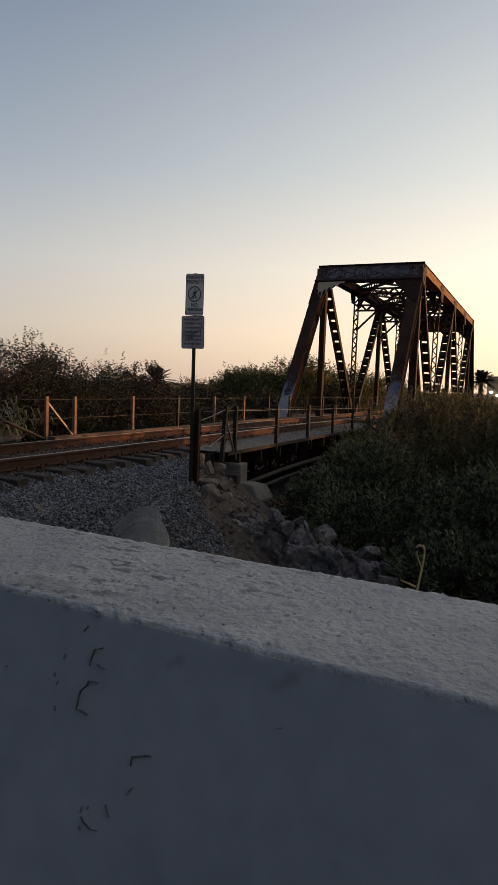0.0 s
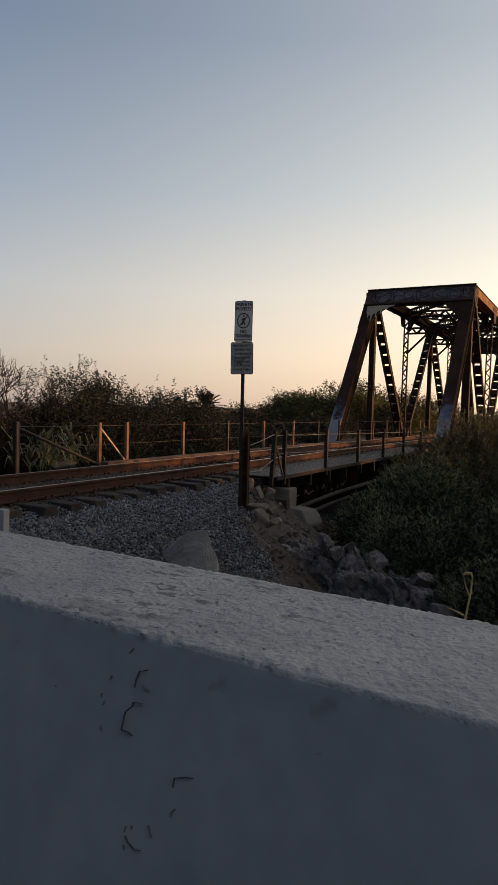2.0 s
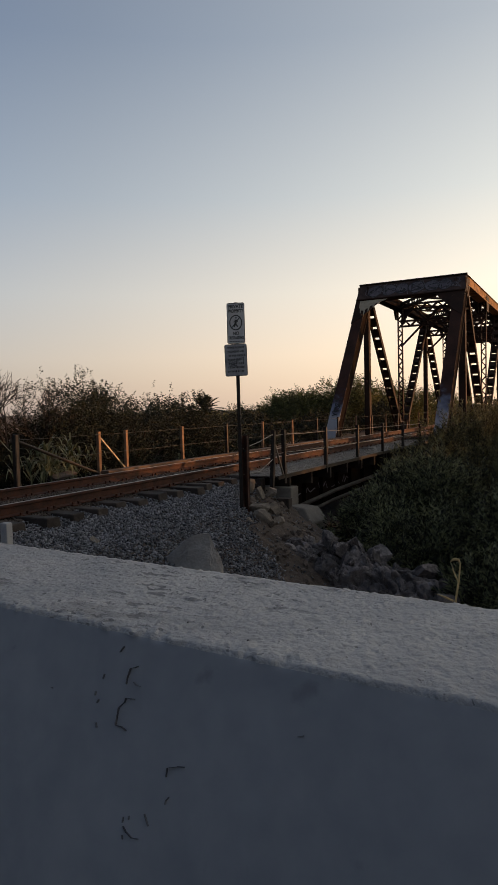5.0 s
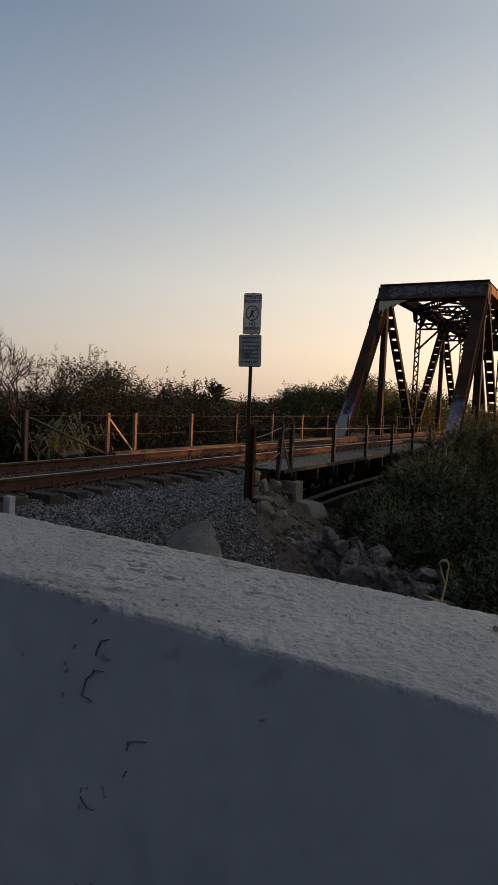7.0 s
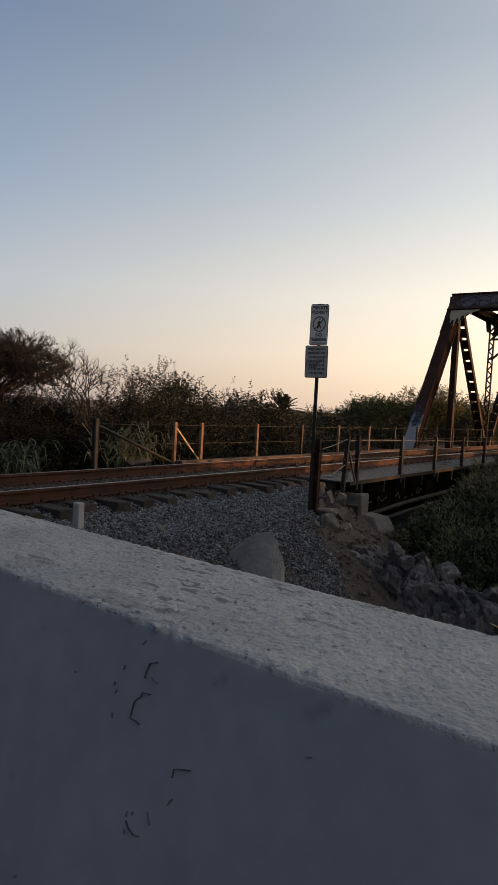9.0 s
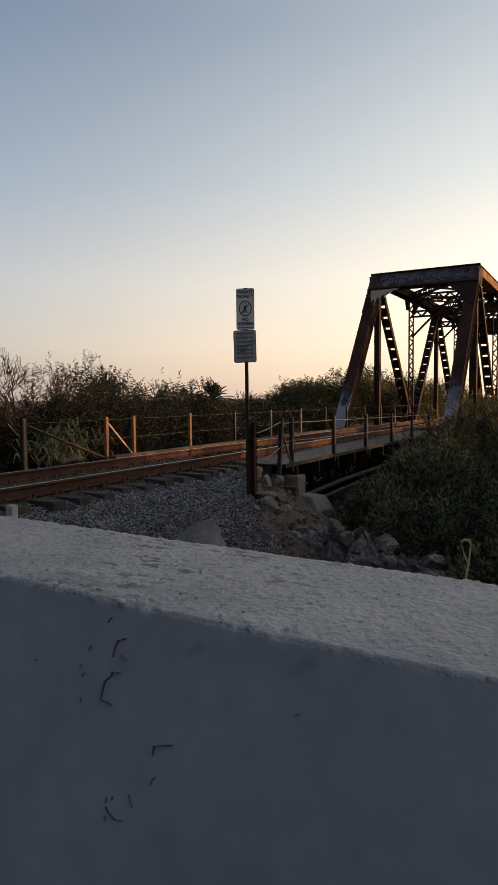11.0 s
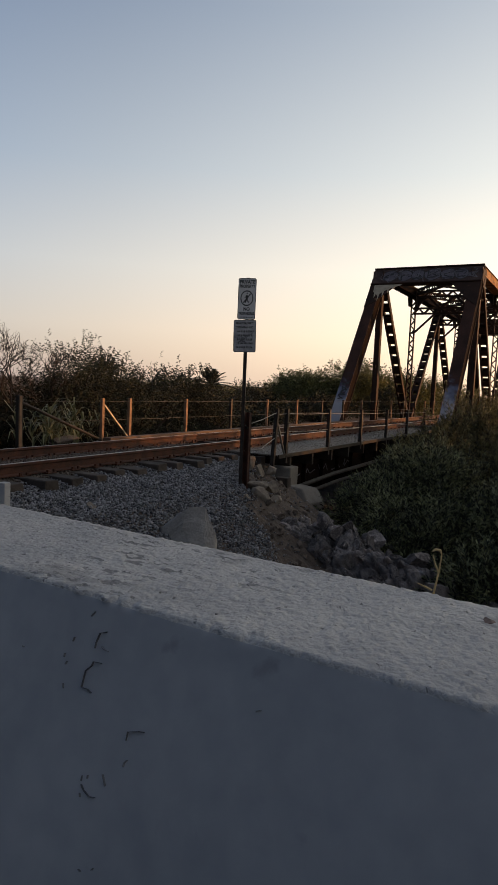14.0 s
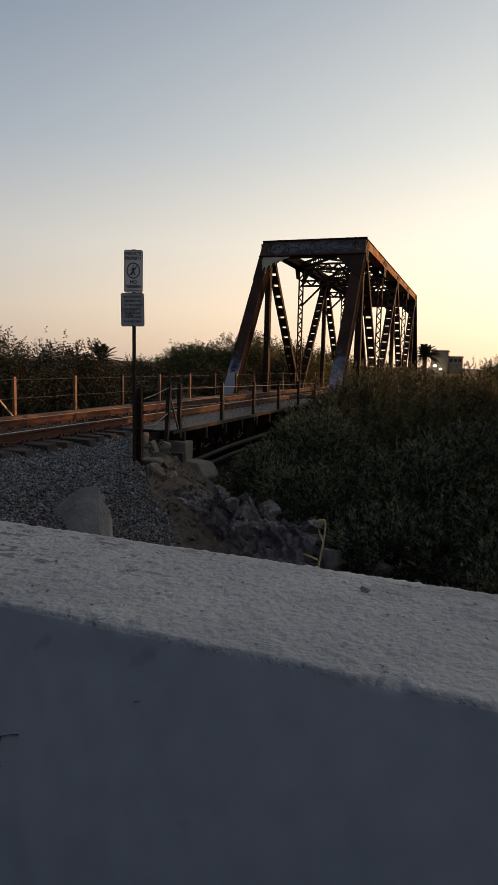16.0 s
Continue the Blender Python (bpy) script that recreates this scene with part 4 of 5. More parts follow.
# ---- stones ----
def boulder(seed, size, cuts=14, mat=None, sub=3, near=0.30, far=0.75, rough=0.06):
    """A broken stone: a ball cut flat by chance planes."""
    rs = np.random.RandomState(seed)
    bm = bmesh.new()
    bmesh.ops.create_icosphere(bm, subdivisions=sub, radius=1.0)
    V = np.array([v.co[:] for v in bm.verts])
    for _ in range(cuts):
        n = rs.normal(size=3)
        n /= np.linalg.norm(n)
        d = rs.uniform(near, far)
        over = np.maximum(V @ n - d, 0)
        V -= over[:, None] * n
    V = V * np.array(size)
    for v, p in zip(bm.verts, V):
        q = Vector(p)
        v.co = q * (1 + rough * noise.fractal(q * 4 + Vector((seed, 0, 0)), 0.9, 2, 3))
    me = bpy.data.meshes.new("stone")
    bm.to_mesh(me)
    bm.free()
    me.materials.append(mat or ROCK)
    return me


bm = bmesh.new()
for p in ((-.58, -.30, -.40), (.52, -.34, -.45), (.30, .34, -.40), (-.50, .36, -.35), (-.50, -.05, -.06), (.06, -.06, .50), (.26, -.02, .56), (.33, -.06, .41), (.43, -.08, .25), (.45, -.14, -.1), (.02, .14, .42), (.16, .14, .48), (.10, -.22, .16), (.38, -.22, .10), (-.3, -.2, -.05)):
    bm.verts.new(p)
bmesh.ops.convex_hull(bm, input=bm.verts)
bmesh.ops.subdivide_edges(bm, edges=bm.edges[:], cuts=5, use_grid_fill=True)
bmesh.ops.smooth_vert(bm, verts=bm.verts[:], factor=0.25, use_axis_x=True, use_axis_y=True, use_axis_z=True)
for v in bm.verts:
    v.co += Vector(v.co).normalized() * 0.025 * noise.fractal(v.co * 4.5, 0.8, 2, 5)
big_mesh = bpy.data.meshes.new("boulder")
bm.to_mesh(big_mesh)
bm.free()
big_mesh.materials.append(material("pale_boulder_stone", (0.20, 0.178, 0.155), (0.39, 0.35, 0.31), 0.9, 0, 3, 40, 0.7, 0.02))
big = new("boulder", big_mesh)
big.matrix_world = pose(-4.52, 6.85, -0.87, 0, 0, 0) @ Matrix.Diagonal((1.28, 1.0, 1.03, 1))
tagged(big, "large pale angular boulder at the foot of the ballast", "boulder")
meshes = [boulder(20 + q, (1.25, 1.2, 1.1), 20, None, 3) for q in range(8)]
rs = random.Random(8)


def stones(spots, label, group):
    for x, y, z, r in spots:
        o = new("rock", rs.choice(meshes))
        o.matrix_world = pose(x, y, z, rs.uniform(0, 360), rs.uniform(0, 360), rs.uniform(0, 360)) @ Matrix.Diagonal((r * rs.uniform(.8, 1.3), r * rs.uniform(.8, 1.3), r * rs.uniform(.6, .95), 1))
        tagged(o, label, "rock", group)


# the rubble bank runs down towards the river
RUBBLE = material("rubble_and_mortar", (0.095, 0.081, 0.075), (0.28, 0.238, 0.22), 0.9, 0, 5, 40, 0.9, 0.03, ((0.27, 0.26, 0.275), 0.37, 2.3))
rn, rl = RUBBLE.node_tree.nodes, RUBBLE.node_tree.links
rv, rm, rk = rn.new("ShaderNodeTexVoronoi"), rn.new("ShaderNodeMix"), rn.new("ShaderNodeMapRange")
rv.inputs["Scale"].default_value = 5.5
rk.inputs[3].default_value, rk.inputs[4].default_value = 0.55, 1.45
rsep = rn.new("ShaderNodeSeparateColor")
rl.new(rv.outputs["Color"], rsep.inputs[0])
rl.new(rsep.outputs[0], rk.inputs[0])
rm.data_type, rm.blend_type, rm.inputs[0].default_value = "RGBA", "MULTIPLY", 1.0
rl.new(rn["Principled BSDF"].inputs["Base Color"].links[0].from_socket, rm.inputs[6])
rl.new(rk.outputs[0], rm.inputs[7])
rl.new(rm.outputs[2], rn["Principled BSDF"].inputs["Base Color"])
BANK_X = [-5.05, -4.75, -4.59, -4.36, -3.83, -3.20, -3.07, -2.62, -2.2, -1.8, -1.2]
BANK_TOP = [-1.18, -.95, -.80, -.87, -.91, -.85, -1.03, -1.20, -1.24, -1.36, -1.5]
BANK_Y, BANK_DROP = [10.15, 9.75, 9.45, 9.30, 9.05, 8.70, 8.35], [-.9, -.10, 0, -.16, -.50, -.95, -1.6]


def bank_point(x, u):
    """A point of the bank's bare shape, from its back (u = 0) over the crest to its foot (u = 1)."""
    w = u * (len(BANK_Y) - 1)
    y = float(np.interp(w, range(len(BANK_Y)), BANK_Y))
    return Vector((x, y + .10 * math.sin(x * 3.1), float(np.interp(x, BANK_X, BANK_TOP)) + float(np.interp(w, range(len(BANK_Y)), BANK_DROP))))


def rubble_mass():
    """Broken slabs and stones set fast in one mass: each cell stands at its own depth and slant."""
    nx, nu = 190, 84
    V = np.zeros((nx, nu, 3))
    for i in range(nx):
        x = BANK_X[0] + (BANK_X[-1] - BANK_X[0]) * i / (nx - 1)
        for j in range(nu):
            u = j / (nu - 1)
            p = bank_point(x, u)
            up = Vector((0, -.75, .66)) if u > .25 else Vector((0, .3, .95))
            warp = p + noise.noise_vector(p * 2.5) * .10
            d = 0.0
            for k, amp in ((3.0, .17), (7.0, .085)):
                dist, cell = noise.voronoi(Vector((warp.x * k, warp.y * k * 1.2, warp.z * k * 1.5)))
                h = noise.cell_vector(cell[0] * 7.3)
                slant = (Vector((warp.x * k, warp.y * k * 1.2, warp.z * k * 1.5)) - cell[0]).dot(h * 2 - Vector((1, 1, 1)))
                d += amp * (h.x - .5) + amp * .55 * slant - amp * .6 * max(0, .14 - (dist[1] - dist[0])) / .14
            d += .018 * noise.fractal(p * 9, .8, 2.1, 4)
            V[i, j] = p + up * d
    a, b = np.meshgrid(np.arange(nx - 1), np.arange(nu - 1), indexing="ij")
    q0 = (a * nu + b).ravel()
    return raw_mesh("rubble_bank", V.reshape(-1, 3), np.stack([q0, q0 + 1, q0 + nu + 1, q0 + nu], 1), RUBBLE)


tagged(new("rubble_bank", rubble_mass()), "low bank of broken grey-brown stone and mortar rubble", "rubble", kind="structure")
bank, round_meshes = [], meshes
meshes = [boulder(120 + q, (1.5, 1.4, 1.2), 10, RUBBLE, 3, 0.22, 0.6, 0.03) for q in range(8)]
for q in range(85):
    x, u, r = rs.uniform(-4.85, -1.3), rs.uniform(.28, .85), rs.uniform(.05, .16)
    p = bank_point(x, u)
    bank.append((p.x, p.y + r * .5, p.z - r * .35, r))
stones(bank, "broken grey rock set in the rubble bank", "rubble bank")
stones([(-2.28, 9.5, -1.28, .25), (-2.85, 9.85, -1.12, .18), (-4.15, 8.6, -1.42, .2), (-3.8, 8.5, -1.5, .22)], "large dull grey rock beside the rubble bank", "rubble bank")
meshes = round_meshes
TAN_ROCK = material("tan_stone", (0.11, 0.088, 0.068), (0.29, 0.235, 0.18), 0.9, 0, 3, 40, 0.6, 0.02, None, 0, 0.3)
tan_meshes = []
for me in meshes[:4]:
    me = me.copy()
    me.materials.clear()
    me.materials.append(TAN_ROCK)
    tan_meshes.append(me)
keep_meshes, meshes = meshes, tan_meshes
stones([(-6.05, 11.3, -.36, .21), (-5.75, 11.3, -.40, .20), (-5.9, 11.05, -.60, .24), (-5.62, 11.5, -.42, .18), (-6.2, 11.15, -.52, .18), (-5.02, 9.75, -.46, .20), (-4.82, 9.6, -.6, .17), (-5.0, 9.4, -.62, .16), (-4.7, 9.9, -.72, .16), (-4.88, 10.05, -.5, .17), (-5.25, 9.3, -.52, .13), (-5.42, 9.42, -.5, .1)],
       "rough tan stone piled beside the abutment", "abutment stones")
meshes = keep_meshes
clods = []
for q in range(150):
    y = rs.uniform(8.4, 11.9)
    x = float(np.interp(y, GRAVEL_Y, GRAVEL_X)) + 1.3 * rs.random()
    clods.append((x, y, float(ground_z(x, y)) + .01, rs.uniform(.025, .10) * rs.uniform(.6, 1)))
SOIL_CLOD = material("soil_clod", (0.07, 0.053, 0.042), (0.19, 0.145, 0.115), 0.95, 0, 6, 40, 0.8, 0.02, None, 0, 0.4)
keep_meshes = meshes
meshes = []
for me in keep_meshes[:5]:
    me = me.copy()
    me.materials.clear()
    me.materials.append(SOIL_CLOD)
    meshes.append(me)
stones(clods, "brown earth-covered stone half buried in the soil slope", "slope stones")
meshes = tan_meshes
stones([(-5.6, 6.35, -.52, .22), (-5.25, 6.15, -.56, .19), (-5.9, 6.3, -.5, .14)], "weathered tan rock lying in the ballast", "ballast rocks")
meshes = keep_meshes
stones([(-1.0, 8.8, -1.6, .3), (-.6, 8.6, -1.8, .28), (-1.7, 8.7, -1.45, .22)], "loose weathered rock lying on the ground", "loose rocks")


low = new("rock", meshes[2])
low.matrix_world = pose(-10.45, 10.75, -.16, 0, 0, 70) @ Matrix.Diagonal((.55, .34, .17, 1))
tagged(low, "low grey boulder among the reeds by the fence", "rock", "loose rocks")


def gravel(name, n, xs, yr, rmin, rmax, seed, lift=0.01, mat=None, bed=False):
    """Angular ballast stones strewn over the ground, all in one mesh."""
    r = np.random.RandomState(seed)
    x, y = r.uniform(xs[0], xs[1], n), r.uniform(yr[0], yr[1], n)
    edge_x = np.interp(y, GRAVEL_Y, GRAVEL_X) + .18 * np.sin(y * 5.1) * np.cos(y * 1.7)
    keep = r.rand(n) < np.clip((edge_x - x) / 0.4, 0.035, 1)
    keep &= (np.abs(x - TC) < 1.0) == bed
    x, y = x[keep], y[keep]
    n = len(x)
    off = np.abs(x - TC)
    crown = np.interp(off, [0, 0.6, 0.95, 1.3, 1.5], [-0.195, -0.205, -0.24, -0.295, -0.34])
    g = ground_z(x, y)
    edge = np.clip((off - 1.45) / 0.5, 0, 1)
    z = np.where(off < 1.45, crown, crown * (1 - edge) + g * edge) + lift
    octa = np.array([(1.3, 0, 0), (-1.3, 0, 0), (0, 1, 0), (0, -1, 0), (0, 0, .75), (0, 0, -.75)], float)
    V = octa[None] * r.uniform(.6, 1.3, (n, 6, 1)) + r.normal(0, .22, (n, 6, 3))
    a = r.normal(size=(n, 3, 3))
    qm, _ = np.linalg.qr(a)
    V = np.einsum("nij,nkj->nki", qm, V) * r.uniform(rmin, rmax, (n, 1, 1)) * np.array([1, 1, .8])
    V = V + np.stack([x, y, z + r.uniform(-.01, .02, n)], 1)[:, None]
    F = np.array([(0, 2, 4), (2, 1, 4), (1, 3, 4), (3, 0, 4), (2, 0, 5), (1, 2, 5), (3, 1, 5), (0, 3, 5)])
    F = (F[None] + (np.arange(n) * 6)[:, None, None]).reshape(-1, 3)
    return tagged(new(name, raw_mesh(name, V.reshape(-1, 3), F, mat or BALLAST)), "rust-stained ballast between the rails" if bed else "loose grey crushed-stone ballast", "gravel", kind="stuff")


gravel("ballast", 105000, (-9.9, -3.3), (3.8, 12.4), 0.010, 0.0235, 1)
gravel("track_bed", 24000, (TC - 1.0, TC + 1.0), (3.8, 12.6), 0.013, 0.032, 6, 0.01, TRACK_STONE, True)
gravel("ballast_coarse", 3000, (-6.6, -4.0), (4.0, 12.0), 0.020, 0.040, 2, 0.01)


# ---- plants ----
def leaf_cloud(centres, dirs, per, length, width, seed, spread=0.9, bend=0.25):
    """Lance-shaped leaves round each shoot: arrays of vertices and triangles."""
    r = np.random.RandomState(seed)
    n = len(centres) * per
    C = np.repeat(centres, per, 0)
    D = np.repeat(dirs, per, 0)
    along = np.tile(np.linspace(0, 1, per), len(centres))[:, None]
    L = length * r.uniform(.6, 1.25, (n, 1))
    side = np.cross(D, r.normal(size=(n, 3)))
    side /= np.linalg.norm(side, axis=1, keepdims=True) + 1e-9
    ax = D * (1 - spread * (1 - along * .6)) + side * spread
    ax /= np.linalg.norm(ax, axis=1, keepdims=True) + 1e-9
    base = C + D * along * length * 2.2
    wv = np.cross(ax, r.normal(size=(n, 3)))
    wv /= np.linalg.norm(wv, axis=1, keepdims=True) + 1e-9
    wv *= width * r.uniform(.7, 1.3, (n, 1)) / 2
    mid = base + ax * L * .45
    tip = base + ax * L - np.array([0, 0, 1.0]) * L * bend
    V = np.stack([base, mid - wv, tip, mid + wv], 1).reshape(-1, 3)
    k = np.arange(n)[:, None] * 4
    F = np.concatenate([k + np.array([[0, 1, 2]]), k + np.array([[0, 2, 3]])], 1).reshape(-1, 3)
    return V, F


def shoots(n, radii, seed, lumps=7, hollow=0.55, low=-0.5, rise=0.55, lump=1.0):
    """Shoot points over an uneven, lumpy crown and their outward directions."""
    r = np.random.RandomState(seed)
    lc = r.normal(size=(lumps, 3))
    lc /= np.linalg.norm(lc, axis=1, keepdims=True)
    lc[:, 2] = np.abs(lc[:, 2]) * .9 - .15
    lc *= r.uniform(.35, .72, (lumps, 1))
    lc *= 1 + (1 - lump) * .35
    lr = r.uniform(.28, .55, lumps) * lump
    which = r.choice(lumps, n, p=lr ** 2 / (lr ** 2).sum())
    d = r.normal(size=(n, 3))
    d /= np.linalg.norm(d, axis=1, keepdims=True)
    rad = lr[which][:, None] * (hollow + (1.06 - hollow) * r.rand(n, 1) ** .5)
    p = lc[which] + d * rad
    tall = r.rand(n) < 0.10
    p = p + tall[:, None] * (p[:, 2:] > 0.1) * np.array([0, 0, 1.0]) * r.rand(n, 1) ** 2 * 0.22
    keep = p[:, 2] > low
    p, d = p[keep], d[keep]
    out = d * .6 + p * .5 + np.array([0, 0, rise]) + r.normal(size=p.shape) * .25
    out /= np.linalg.norm(out, axis=1, keepdims=True)
    return p * np.array(radii), out


def stems(base, tips, r0, seed, wob=0.12):
    s = Shape()
    rr = random.Random(seed)
    b = Vector(base)
    for t in tips:
        t = Vector(t)
        st = b + Vector((rr.uniform(-.25, .25), rr.uniform(-.25, .25), 0))
        m1 = st.lerp(t, .4) + Vector((rr.uniform(-wob, wob), rr.uniform(-wob, wob), .1)) * (t - b).length * .6
        s.tube([st, m1, st.lerp(t, .75) + Vector((0, 0, .05)), t], [r0, r0 * .7, r0 * .45, r0 * .15], 5)
    return s


def bush(name, at, top, radii, n, per, length, width, mat, label, category, seed, group="", lumps=8, spread=0.9, rise=0.55, hollow=0.55, lump=1.0):
    """A shrub that grows from the ground at (x, y) with its crown reaching the height top."""
    x, y = at
    g = float(ground_z(x, y))
    cz = top - radii[2] * 1.0
    e = thing(name, (x, y, g), label, category, group)
    p, d = shoots(n, radii, seed, lumps, hollow, -0.5, rise, lump)
    p = p + np.array([0, 0, cz - g])
    ok = p[:, 2] > 0.05
    p, d = p[ok], d[ok]
    V, F = leaf_cloud(p, d, per, length, width, seed + 1, spread)
    cr = part("crown", raw_mesh("crown", V, F, mat), mat, e)
    rr = np.random.RandomState(seed + 2)
    idx = rr.choice(len(p), min(26, len(p)), replace=False)
    tips = p[idx] + np.array([x, y, g])
    part("trunk", stems((x, y, g - .1), tips, 0.035 * max(radii) / 2, seed), BARK, e)
    return e


WILLOW = "dark green willow scrub with narrow leaves below the bridge"
willows = [
    ((-3.9, 12.9), -0.30, (1.0, 1.0, 1.2), 1300, 13, .10, .018),
    ((-2.6, 11.2), -0.35, (1.3, 1.2, 1.3), 1700, 13, .10, .018),
    ((-3.3, 14.8), 0.36, (1.9, 1.9, 1.8), 3400, 13, .11, .020),
    ((-4.2, 17.8), 0.40, (1.3, 1.8, 1.7), 1500, 13, .11, .020),
    ((-3.7, 21.3), 1.35, (1.9, 2.2, 2.4), 2200, 12, .12, .020),
    ((-1.4, 18.6), 1.30, (2.4, 2.4, 2.6), 2600, 12, .12, .020),
    ((-1.0, 12.6), 0.20, (2.0, 1.8, 2.0), 3200, 13, .11, .020),
    ((0.6, 15.0), 0.95, (2.2, 2.2, 2.4), 2600, 12, .12, .020),
    ((0.9, 10.2), 0.05, (1.8, 1.7, 1.9), 2800, 13, .11, .020),
    ((-0.9, 9.3), -0.60, (1.3, 0.9, 1.2), 1600, 13, .10, .018),
    ((0.7, 7.6), -0.55, (1.4, 1.1, 1.3), 1700, 13, .10, .018),
    ((0.4, 20.0), 1.75, (1.8, 2.2, 2.6), 2000, 12, .12, .020),
    ((-1.6, 25.0), 1.75, (2.4, 2.4, 2.8), 1900, 12, .14, .024),
    # the next three stand out of view, added tall to shade rails and barrier
    ((3.9, 16.2), 2.6, (2.4, 2.2, 3.0), 2600, 12, .13, .022),
    ((5.0, 13.0), 2.7, (2.4, 2.0, 3.0), 2600, 12, .13, .022),
    ((3.9, 9.0), 2.5, (2.2, 2.2, 2.8), 2400, 12, .13, .022),
    ((-4.0, 23.6), 1.60, (1.5, 1.8, 2.4), 1700, 12, .12, .020),
    ((-2.6, 22.8), 1.75, (1.5, 1.8, 2.4), 1700, 12, .12, .020),
    ((1.6, 27.0), 2.2, (2.6, 2.6, 3.0), 1600, 12, .15, .026),
    ((-3.4, 29.5), 1.8, (1.8, 2.8, 2.6), 1300, 12, .15, .026),
    ((5.5, 24.0), 2.2, (3.0, 3.0, 3.0), 1600, 12, .15, .026),
]
for q, (at, top, rad, n, per, ln, wd) in enumerate(willows):
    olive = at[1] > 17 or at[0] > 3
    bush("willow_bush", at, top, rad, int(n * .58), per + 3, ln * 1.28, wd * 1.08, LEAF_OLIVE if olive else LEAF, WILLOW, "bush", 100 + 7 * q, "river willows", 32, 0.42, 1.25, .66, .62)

HEDGE = "dense dull green shrub behind the track fence"
hedge = [((-13.9, 14.6), 2.45, 2.6), ((-12.9, 16.6), 2.3, 2.6), ((-16.8, 19.0), 2.65, 3.2), ((-16.0, 22.5), 2.35, 3.2), ((-17.5, 26.5), 1.65, 3.2), ((-18.0, 31.0), 1.4, 3.4), ((-14.0, 27.0), 1.2, 2.8),
         ((-13.0, 20.5), 1.0, 2.6), ((-13.0, 23.8), 0.9, 2.6), ((-13.3, 32.0), 1.2, 2.8), ((-20.5, 37.0), 1.35, 3.6), ((-15.0, 38.0), 1.5, 3.2), ((-24.0, 44.0), 1.35, 3.8), ((-13.0, 44.0), 1.8, 3.2), ((-12.0, 18.8), 1.8, 2.2), ((-14.3, 13.3), 1.35, 2.2), ((-14.5, 11.5), 0.9, 2.6), ((-15.5, 8.5), 1.0, 2.8), ((-13.4, 6.5), .5, 2.6), ((-17.5, 13.5), 1.5, 3.0), ((-18, 10), 1.6, 3.2), ((-22, 12), 1.9, 4), ((-23, 18), 2.2, 4), ((-12.2, 13.6), .5, 1.8), ((-19, 6), 2.2, 4), ((-15.5, 4.2), 1.4, 3.4)]
for q, (at, top, w) in enumerate(hedge):
    close = math.hypot(*at) < 24
    # shrubs nearer than y 13.8 take the leaf colour with shade in it
    bush("hedge_shrub", at, top, (w * .68, w * .68, 1.6 + top * .45), 3000 if close else 1700, 10 if close else 8, .085 if close else .14, .03 if close else .05, LEAF_SHADED if at[1] < 13.8 else LEAF_DULL, HEDGE, "shrub", 400 + 5 * q, "trackside shrubs", 14)
for q, (at, top, w) in enumerate([((-21.5, 48.0), 3.0, 5), ((-18.0, 50.0), 3.6, 5.4), ((-14.8, 52.0), 3.5, 5.4), ((-19.8, 47.0), 3.0, 4.6), ((-16.4, 47.5), 3.4, 4.6), ((-22.6, 49.0), 2.6, 4.4), ((-28, 56.0), 1.4, 5), ((-33, 60.0), 1.4, 6), ((-12.5, 60), 3.0, 6), ((-9, 74), 1.1, 7), ((-3, 76), 1.1, 7), ((3, 70), 3.0, 7), ((9, 62), 3.0, 7), ((-22, 72), 3.4, 8), ((-40, 66), 1.3, 7)]):
    bush("riverside_tree", at, top, (w * .62, w * .62, 2.0 + top * .4), 2400, 9, .20, .065, LEAF_FAR, "rounded riverside tree with dull green foliage in the distance", "tree", 600 + 5 * q, "riverside trees", 14)

# unseen trees, added right of and behind the camera to block sun and low sky
for q, (x, y, top) in enumerate([(7.5, -3, 4.6), (8.0, 2, 3.3), (8.2, 7, 3.4), (8.6, 12, 5.6), (8.8, 16, 6.4), (8.4, 19.4, 6.4), (-5, -12.5, 5.2), (0, -12.5, 5.4), (5, -12.5, 5.3), (-10, -12, 5.0), (-16, -8, 5.0), (10, -10, 5.4)]):
    bush("unseen_shade_tree", (x, y), top, (3.0, 2.7, (top + 1.5) * .6), 1100, 6, .40, .19, LEAF_DULL, "unseen dense green tree added to block sun and sky", "tree", 1200 + 5 * q, "roadside trees", 16)


def branches(base, height, reach, seed, depth=5, r0=0.12, flat=0.0, split=3, lean=(0, 0), first=0.34):
    """A forking skeleton of tapered limbs: the wood and the twig ends with their directions."""
    rr = random.Random(seed)
    wood, ends = Shape(), []

    def grow(p, d, ln, r, k):
        q1 = p + d * ln * .5 + Vector((rr.uniform(-1, 1), rr.uniform(-1, 1), rr.uniform(-.5, .5))) * ln * .10
        q2 = p + d * ln + Vector((rr.uniform(-1, 1), rr.uniform(-1, 1), rr.uniform(-.5, .5))) * ln * .12
        wood.tube([p, q1, q2], [max(r, .0055), max(r * .8, .0045), max(r * .62, .003)], 5 if k > 2 else 3)
        if k == 0:
            ends.append((q2, d))
            return
        for _ in range(split if k > 1 else split + 1):
            nd = d + Vector((rr.uniform(-1, 1), rr.uniform(-1, 1), rr.uniform(-.7, .8) * (1 - flat))) * .85
            nd.z = nd.z * (1 - .4 * flat) + .12
            grow(q2, nd.normalized(), ln * rr.uniform(reach - .1, reach + .1), r * .62, k - 1)

    d0 = Vector((lean[0], lean[1], 1)).normalized()
    grow(Vector(base), d0, height * first, r0, depth)
    return wood, ends


